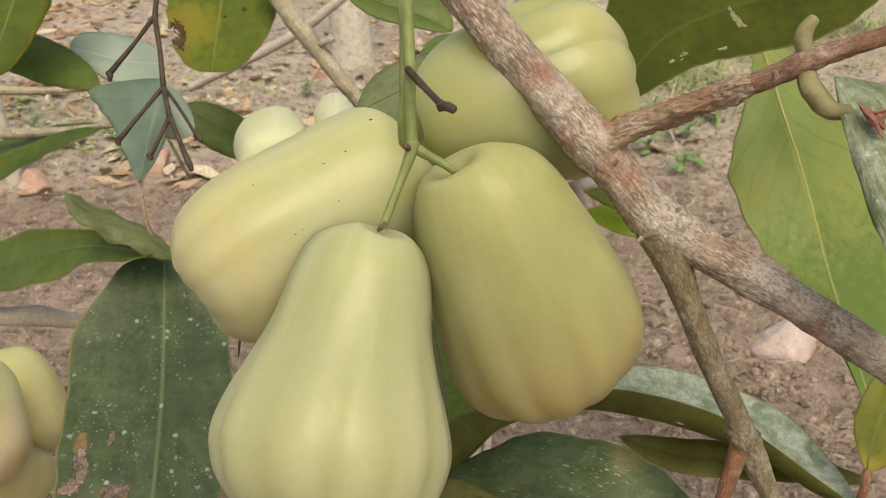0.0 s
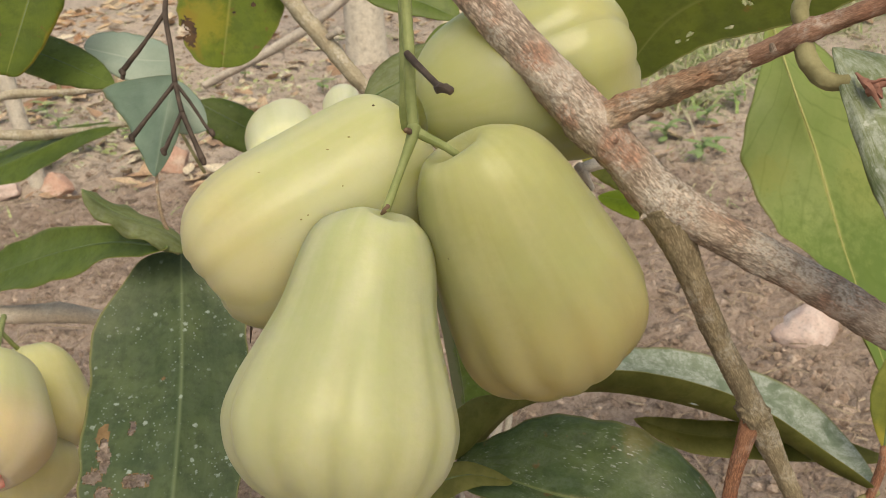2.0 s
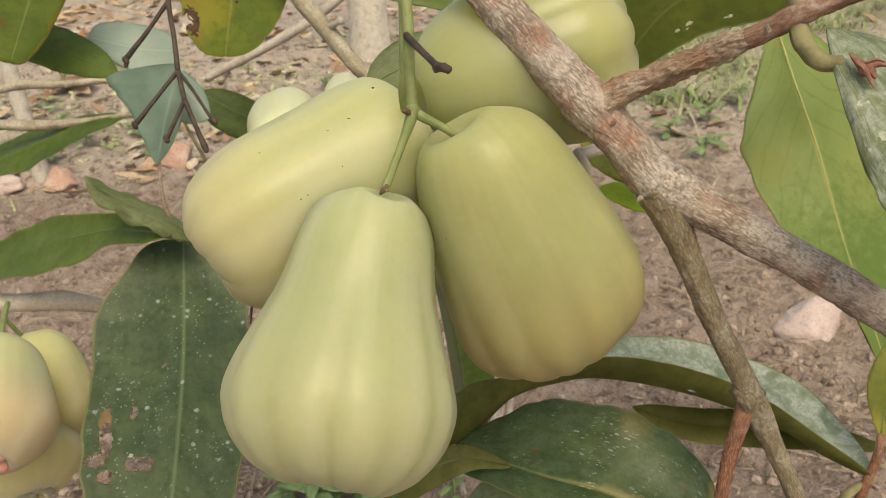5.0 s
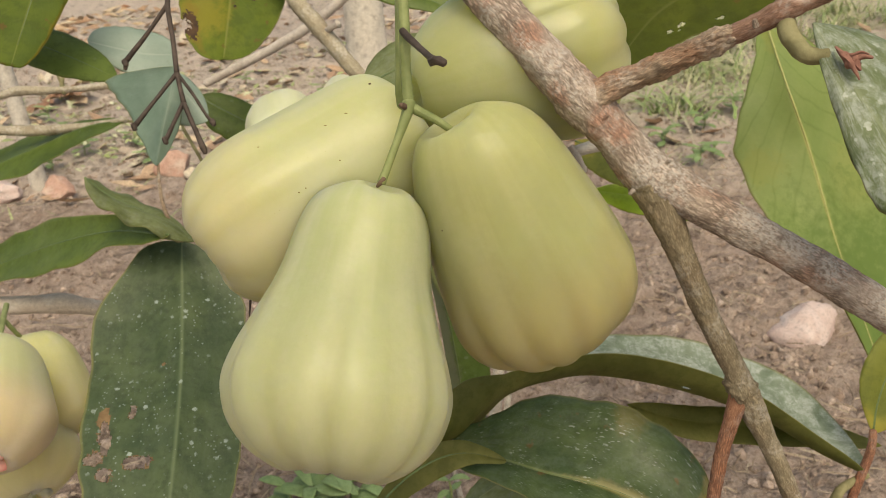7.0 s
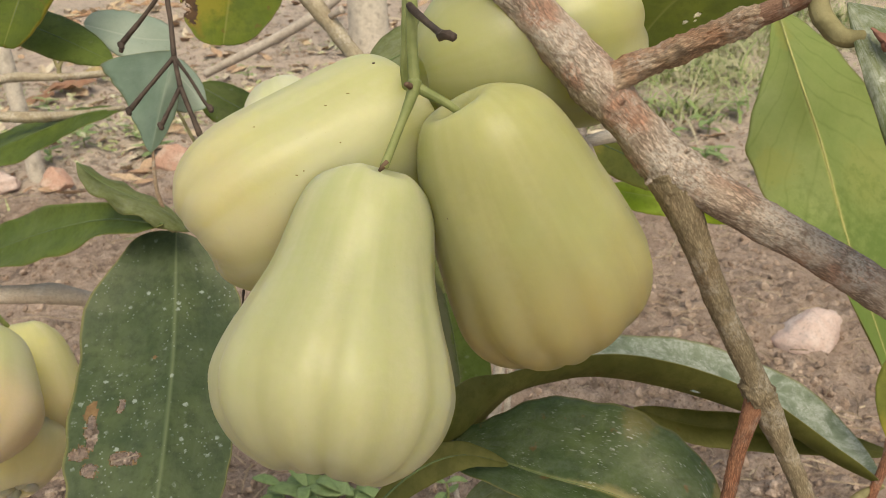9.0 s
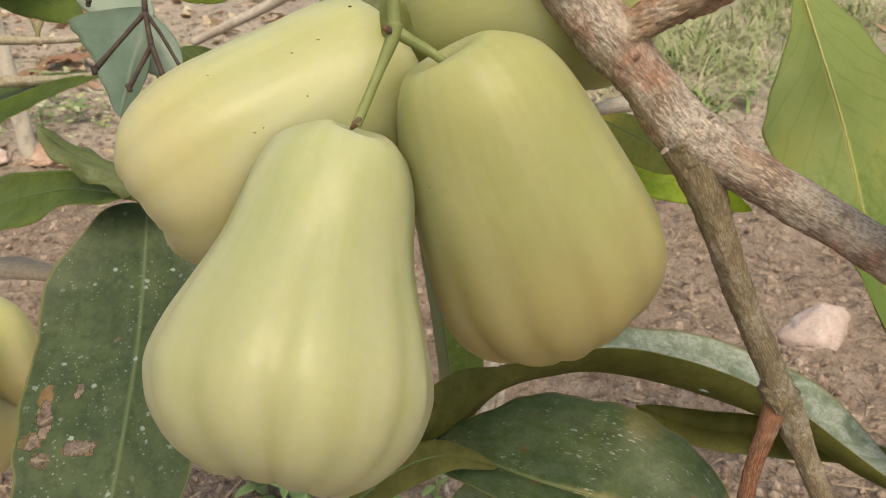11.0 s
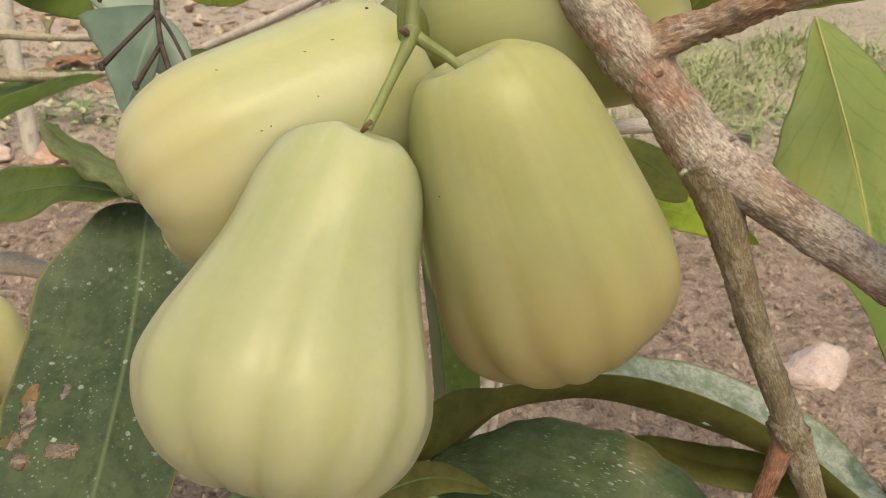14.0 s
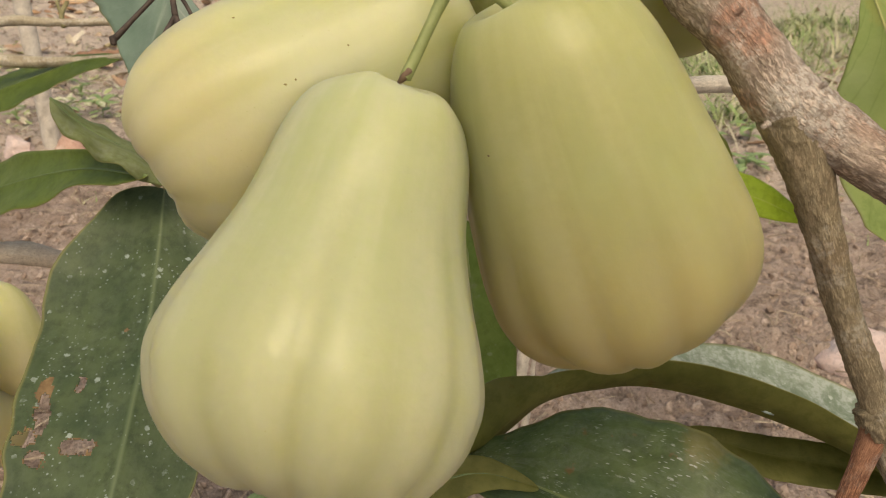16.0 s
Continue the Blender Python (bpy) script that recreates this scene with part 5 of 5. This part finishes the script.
def dead_leaf(rng, x, y, z, low=0.02, high=0.095):
    size, wide, a = rng.uniform(low, high), rng.uniform(0.3, 0.55), rng.uniform(0, 6.28)
    m = pose(x, y, z + 0.006, rng.uniform(-25, 25), rng.uniform(-25, 25), math.degrees(a))
    v = []
    for k in range(6):
        t = k / 5
        w = size * wide * 0.5 * math.sin(math.pi * min(0.97, max(0.04, t)))
        lift = 0.25 * size * (t - 0.5) ** 2
        for s in (-1, -0.5, 0, 0.5, 1):
            v.append(m @ Vector((size * (t - 0.5), s * w, lift + abs(s) * w * rng.uniform(0.2, 0.6))))
    return v, [(5 * k + s, 5 * k + s + 1, 5 * k + s + 6, 5 * k + s + 5) for k in range(5) for s in range(4)]


def tuft(rng, x, y, z, low=0.02, high=0.11, blades=14, broad=1.0, loose=0.03):
    v, f = [], []
    for _ in range(blades):
        a, h, lean, wide = rng.uniform(0, 6.28), rng.uniform(low, high), rng.uniform(0.7, 3.0), rng.uniform(0.0009, 0.0024) * broad
        o = Vector((x + rng.gauss(0, loose), y + rng.gauss(0, loose), z - 0.002))
        d, s = Vector((math.cos(a), math.sin(a), 0)), Vector((-math.sin(a), math.cos(a), 0))
        b = len(v)
        for k in range(5):
            t = k / 4
            c = o + d * h * lean / (1 + 0.4 * lean) * t * t + Vector((0, 0, max(0.003, h * (t - 0.35 * lean * t * t) / (1 + 0.4 * lean))))
            q = wide * (1 - t) + 0.0002
            v += [c + s * q, c - s * q]
        f += [(b + 2 * k, b + 2 * k + 1, b + 2 * k + 3, b + 2 * k + 2) for k in range(4)]
    return v, f


scatter("soil_clods", 42000, 21, near_area, clod, CLOD, "loose crumbs and clods of dry brown soil", "soil")
CHIP = litter_material("wood_chips", [(0.0, (0.42, 0.22, 0.13)), (0.4, (0.62, 0.40, 0.24)), (1.0, (0.80, 0.66, 0.48))])


def chip(rng, x, y, z):
    """A split sliver of wood, thicker in its middle."""
    size, wide, thick, a = rng.uniform(0.05, 0.17), rng.uniform(0.008, 0.022), rng.uniform(0.006, 0.014), rng.uniform(0, 6.28)
    d, s = Vector((math.cos(a), math.sin(a), rng.uniform(-0.1, 0.35))), Vector((-math.sin(a), math.cos(a), 0))
    o, up = Vector((x, y, z + 0.004)), Vector((0, 0, 1))
    v = [o - d * size / 2, o + d * size / 2]
    v += [o + d * size * rng.uniform(-0.15, 0.15) + s * wide * p + up * thick * q for p, q in ((1, 0), (0.3, 1), (-1, 0.2), (-0.2, -0.6))]
    return v, [(e, 2 + k, 2 + (k + 1) % 4) if e else (e, 2 + (k + 1) % 4, 2 + k) for e in (0, 1) for k in range(4)]


scatter("wood_chips", 80, 33, lambda r: (-1.78 + r.gauss(0, 0.16), 3.72 + r.gauss(0, 0.35)), chip, CHIP, "loose heap of pale tan split wood chips", "wood chips")
scatter("dry_straw", 4600, 22, near_area, straw, STRAW, "scattered dry straw and root bits on the soil", "straw")


def litter_area(rng):
    return (rng.uniform(-2.4, 0.45), rng.uniform(1.38, 4.2)) if rng.random() < 0.8 else (rng.uniform(-0.2, 2.0), rng.uniform(1.45, 4.4))


scatter("dead_leaves", 1150, 23, litter_area, dead_leaf, DEAD, "curled brown and tan dead leaves on the soil", "leaf litter", True)


def lawn(rng):
    y = 2.1 + 3.5 * rng.random() ** 0.7
    return rng.uniform(0.18, 0.8) * y + rng.gauss(0, 0.1), y


def sparse(rng):
    y = rng.uniform(1.2, 4.4)
    return rng.uniform(-0.75, 0.55) * y, y


scatter("grass", 1300, 24, lawn, lambda r, x, y, z: tuft(r, x, y, z, 0.02, 0.07, 10), GRASS, "thin patch of green and straw-coloured grass", "grass", True)
CLUMPS = [(0.639, 2.758), (0.706, 2.571), (0.893, 2.935), (1.158, 3.387), (0.628, 2.372), (0.694, 2.339), (1.368, 3.641), (0.915, 2.781), (1.61, 3.222), (1.599, 3.498), (0.584, 1.931), (0.816, 3.288), (1.29, 2.957)]
scatter("grass", 190, 26, lambda r: (lambda c: (c[0] + r.gauss(0, 0.09), c[1] + r.gauss(0, 0.09)))(r.choice(CLUMPS)), lambda r, x, y, z: tuft(r, x, y, z, 0.08, 0.26, 14, 2.0, 0.03), GRASS, "loose tufts of long green grass", "grass", True)
scatter("grass", 700, 25, sparse, lambda r, x, y, z: tuft(r, x, y, z, 0.01, 0.045, 9), GRASS, "sparse short grass sprouts in bare soil", "grass", True)


def weedy(rng):
    c = rng.choice([(-1.159, 1.931), (-0.939, 1.71), (-0.795, 1.787), (-0.663, 1.931), (-0.497, 2.317), (-1.049, 2.427), (-0.332, 2.869), (-0.828, 2.207), (-1.435, 2.096)])
    return c[0] + rng.gauss(0, 0.09), c[1] + rng.gauss(0, 0.11)


def sprig(rng, x, y, z):
    return dead_leaf(rng, x, y, z + rng.uniform(0, 0.035), 0.012, 0.032)


scatter("ground_weeds", 800, 27, weedy, sprig, WEEDS, "low pale green weeds among leaf litter", "weeds", True)


def weed_plant(place, count, reach, seed, label):
    """A low weed: a short stem and a whorl of pointed leaves."""
    rng = random.Random(seed)
    root = thing("weed", place, label, "plant", "weeds")
    x, y, z = place
    top = Vector((x, y, z + 0.035))
    part("stem", tube([(x, y, z - 0.004), (x + 0.002, y, z + 0.02), tuple(top)], [0.0014, 0.0012, 0.001], STEM, 0.05, 8), root)
    for k in range(count):
        a = 6.28 * k / count + rng.uniform(-0.3, 0.3)
        d = Vector((math.cos(a), math.sin(a), 0))
        s = Vector((-math.sin(a), math.cos(a), 0))
        r = reach * rng.uniform(0.7, 1.1)
        rise = rng.uniform(-0.1, 0.45)
        b = top - Vector((0, 0, 0.012 * (k % 3)))
        mid = [b, b + d * r * 0.35 + Vector((0, 0, r * rise * 0.6)), b + d * r * 0.7 + Vector((0, 0, r * rise * 0.7)), b + d * r + Vector((0, 0, r * rise * 0.3))]
        me, _, _ = blade([tuple(q) for q in mid], [(0.5, tuple(s * r * 0.2))], [(0.5, tuple(-s * r * 0.2))], WEED, WEED, bulge=0.2, wave=0.15, seed=k, nv=14, nu=4, flip=True)
        part("leaf", me, root)
    return root


for k, (wx, wy, n, r) in enumerate([(-0.139, 0.557, 8, 0.042), (-0.095, 0.551, 7, 0.04), (-0.166, 0.568, 6, 0.038), (-0.067, 0.546, 7, 0.036), (-0.012, 0.574, 6, 0.022), (-0.117, 0.579, 7, 0.04)]):
    weed_plant((wx, wy, ground_height(wx, wy)), n, r, 40 + k, "low green weed with pointed leaves on the soil")
for k, (wx, wy, n, r) in enumerate([(-1.027, 1.655, 6, 0.03), (-0.95, 1.721, 5, 0.03), (0.683, 1.931, 7, 0.05), (0.573, 1.787, 6, 0.05), (0.827, 2.096, 7, 0.05), (0.496, 1.545, 7, 0.045), (0.551, 1.633, 6, 0.04), (0.617, 1.523, 6, 0.04), (0.463, 1.71, 7, 0.045), (-1.27, 1.931, 6, 0.06), (-0.685, 1.655, 7, 0.05), (-0.861, 1.71, 7, 0.05), (-0.884, 1.6, 6, 0.04), (-0.773, 1.787, 6, 0.035), (-1.104, 2.041, 6, 0.04), (-0.994, 1.876, 6, 0.035), (-0.387, 2.207, 6, 0.04), (-0.663, 2.427, 6, 0.04)]):
    weed_plant((wx, wy, ground_height(wx, wy)), n, r, 60 + k, "small green seedling in bare soil")

# background trunk, stake and stalk
trunk = thing("tree_trunk", (-0.299, 2.648, -0.05), "pale whitewashed tree trunk with a dark base", "tree")
part("trunk", tube([(-0.299, 2.648, -0.105), (-0.304, 2.648, 0.06), (-0.315, 2.659, 0.502), (-0.321, 2.67, 1.274), (-0.321, 2.67, 2.378)], [0.075, 0.066, 0.062, 0.06, 0.055], BARK_WASHED, 0.05, 24, 0.03), trunk)
stalk = thing("sapling_stalk", (-0.872, 1.511, -0.05), "thin pale upright sapling stalk in the soil", "plant")
part("stalk", tube([(-0.867, 1.506, -0.072), (-0.872, 1.508, 0.06), (-0.884, 1.511, 0.281), (-0.906, 1.523, 0.612), (-0.939, 1.545, 1.274)], [0.017, 0.016, 0.015, 0.014, 0.01], BARK_WASHED, 0.06, 16, 0.01), stalk)
stake = thing("wooden_stake", (0.027, 0.585, -0.055), "split pale weathered wooden stake in the soil", "stake")
part("stake", tube([(0.022, 0.585, -0.072), (0.029, 0.585, 0.012), (0.034, 0.585, 0.063), (0.037, 0.586, 0.110), (0.041, 0.588, 0.171)], [0.0060, 0.0056, 0.0056, 0.0050, 0.0036], BARK_WASHED, 0.12, 7, 0.006), stake)
part("splinter", tube([(0.034, 0.587, -0.061), (0.042, 0.588, 0.028), (0.045, 0.588, 0.068), (0.046, 0.589, 0.120)], [0.0036, 0.0034, 0.0030, 0.001], BARK_WASHED, 0.15, 6, 0.006), stake)
stick = thing("dead_stick", (-0.001, 0.589, -0.05), "forked dry stick standing in the soil", "stick")
part("stick", tube([(-0.001, 0.589, -0.061), (-0.012, 0.587, 0.005)], [0.003, 0.0022], BARK_GREY, 0.15, 8, 0.004), stick)


def fallen_leaf(x, y, turn, size, mat, label, seed):
    """A big curled dead leaf lying on the soil."""
    z = ground_height(x, y) + 0.012
    a = radians(turn)
    d, s = Vector((math.cos(a), math.sin(a), 0)), Vector((-math.sin(a), math.cos(a), 0))
    root = thing("fallen_leaf", (x, y, z), label, "leaf", "fallen leaves")
    c = Vector((x, y, z))
    mid = [c - d * size * 0.5, c - d * size * 0.15 + Vector((0, 0, 0.008)), c + d * size * 0.2 + Vector((0, 0, 0.010)), c + d * size * 0.5 + Vector((0, 0, 0.022))]
    wide = s * size * 0.22 + Vector((0, 0, size * 0.10))
    other = -s * size * 0.22 + Vector((0, 0, size * 0.05))
    me, path, up = blade([tuple(q) for q in mid], [(0.5, tuple(wide))], [(0.5, tuple(other))], mat, mat, bulge=0.25, wave=0.5, seed=seed, nv=30, nu=6, flip=True)
    part("blade", me, root)
    part("midrib", tube([tuple(q) for q in path[:-2:6] + up[:-2:6] * 0.0004], [0.0012, 0.0006], STALK_TAN, 0.05, 6, 0.01), root)
    return root


for k, (lx, ly, turn) in enumerate([(-1.116, 2.206, 25), (-1.109, 2.361, -10), (-1.152, 2.092, 60), (-1.124, 2.653, 15)]):
    fallen_leaf(lx, ly, turn, (0.15, 0.13, 0.10, 0.12)[k], (LEAF["dead"], LEAF["straw"])[k % 2], ("curled reddish-brown dead leaf on the soil", "dry tan dead leaf on the soil")[k % 2], 70 + k)


# ---- specks and blemishes on the skin of the fruits ----
def blemish(fruit, places, size, mat, name="blemish"):
    """Small dark marks that lie on the skin, each where the flesh is nearest to its place."""
    flesh = [c for c in fruit.children if c.name.startswith("flesh")][0]
    co = np.empty(len(flesh.data.vertices) * 3)
    flesh.data.vertices.foreach_get("co", co)
    co = co.reshape(-1, 3)
    for k, p in enumerate(places):
        i = int(np.argmin(((co - np.array(p)) ** 2).sum(1)))
        n = flesh.data.vertices[i].normal
        m = Matrix.Translation(Vector(co[i])) @ n.to_track_quat("Z", "Y").to_matrix().to_4x4() @ Matrix.Diagonal((size * (1 + 0.5 * (k % 3)), size, size * 0.3, 1))
        part(name, mesh_from(name, [m @ (v * (1 + 0.3 * noise.noise(v * 3 + Vector((k, 0, 0))))) for v in BALL_V], BALL_F, mat), fruit)


fruits = [o for o in scene.objects if o.name.startswith("wax_apple") and o.get("category") == "fruit"]
blemish(fruits[2], [(-0.0441, 0.226, 0.4001), (-0.0462, 0.2265, 0.3985), (-0.0383, 0.2401, 0.4153), (-0.0358, 0.2389, 0.4037), (-0.060, 0.235, 0.408), (-0.031, 0.243, 0.420)], 0.00028, BROWN_SPOT)
blemish(fruits[1], [(0.03, 0.22, 0.36), (0.055, 0.23, 0.385), (0.012, 0.225, 0.39)], 0.00022, SCAR)
blemish(fruits[2], [(-0.0236, 0.2519, 0.4321)], 0.0006, ROT_DARK, "scab")
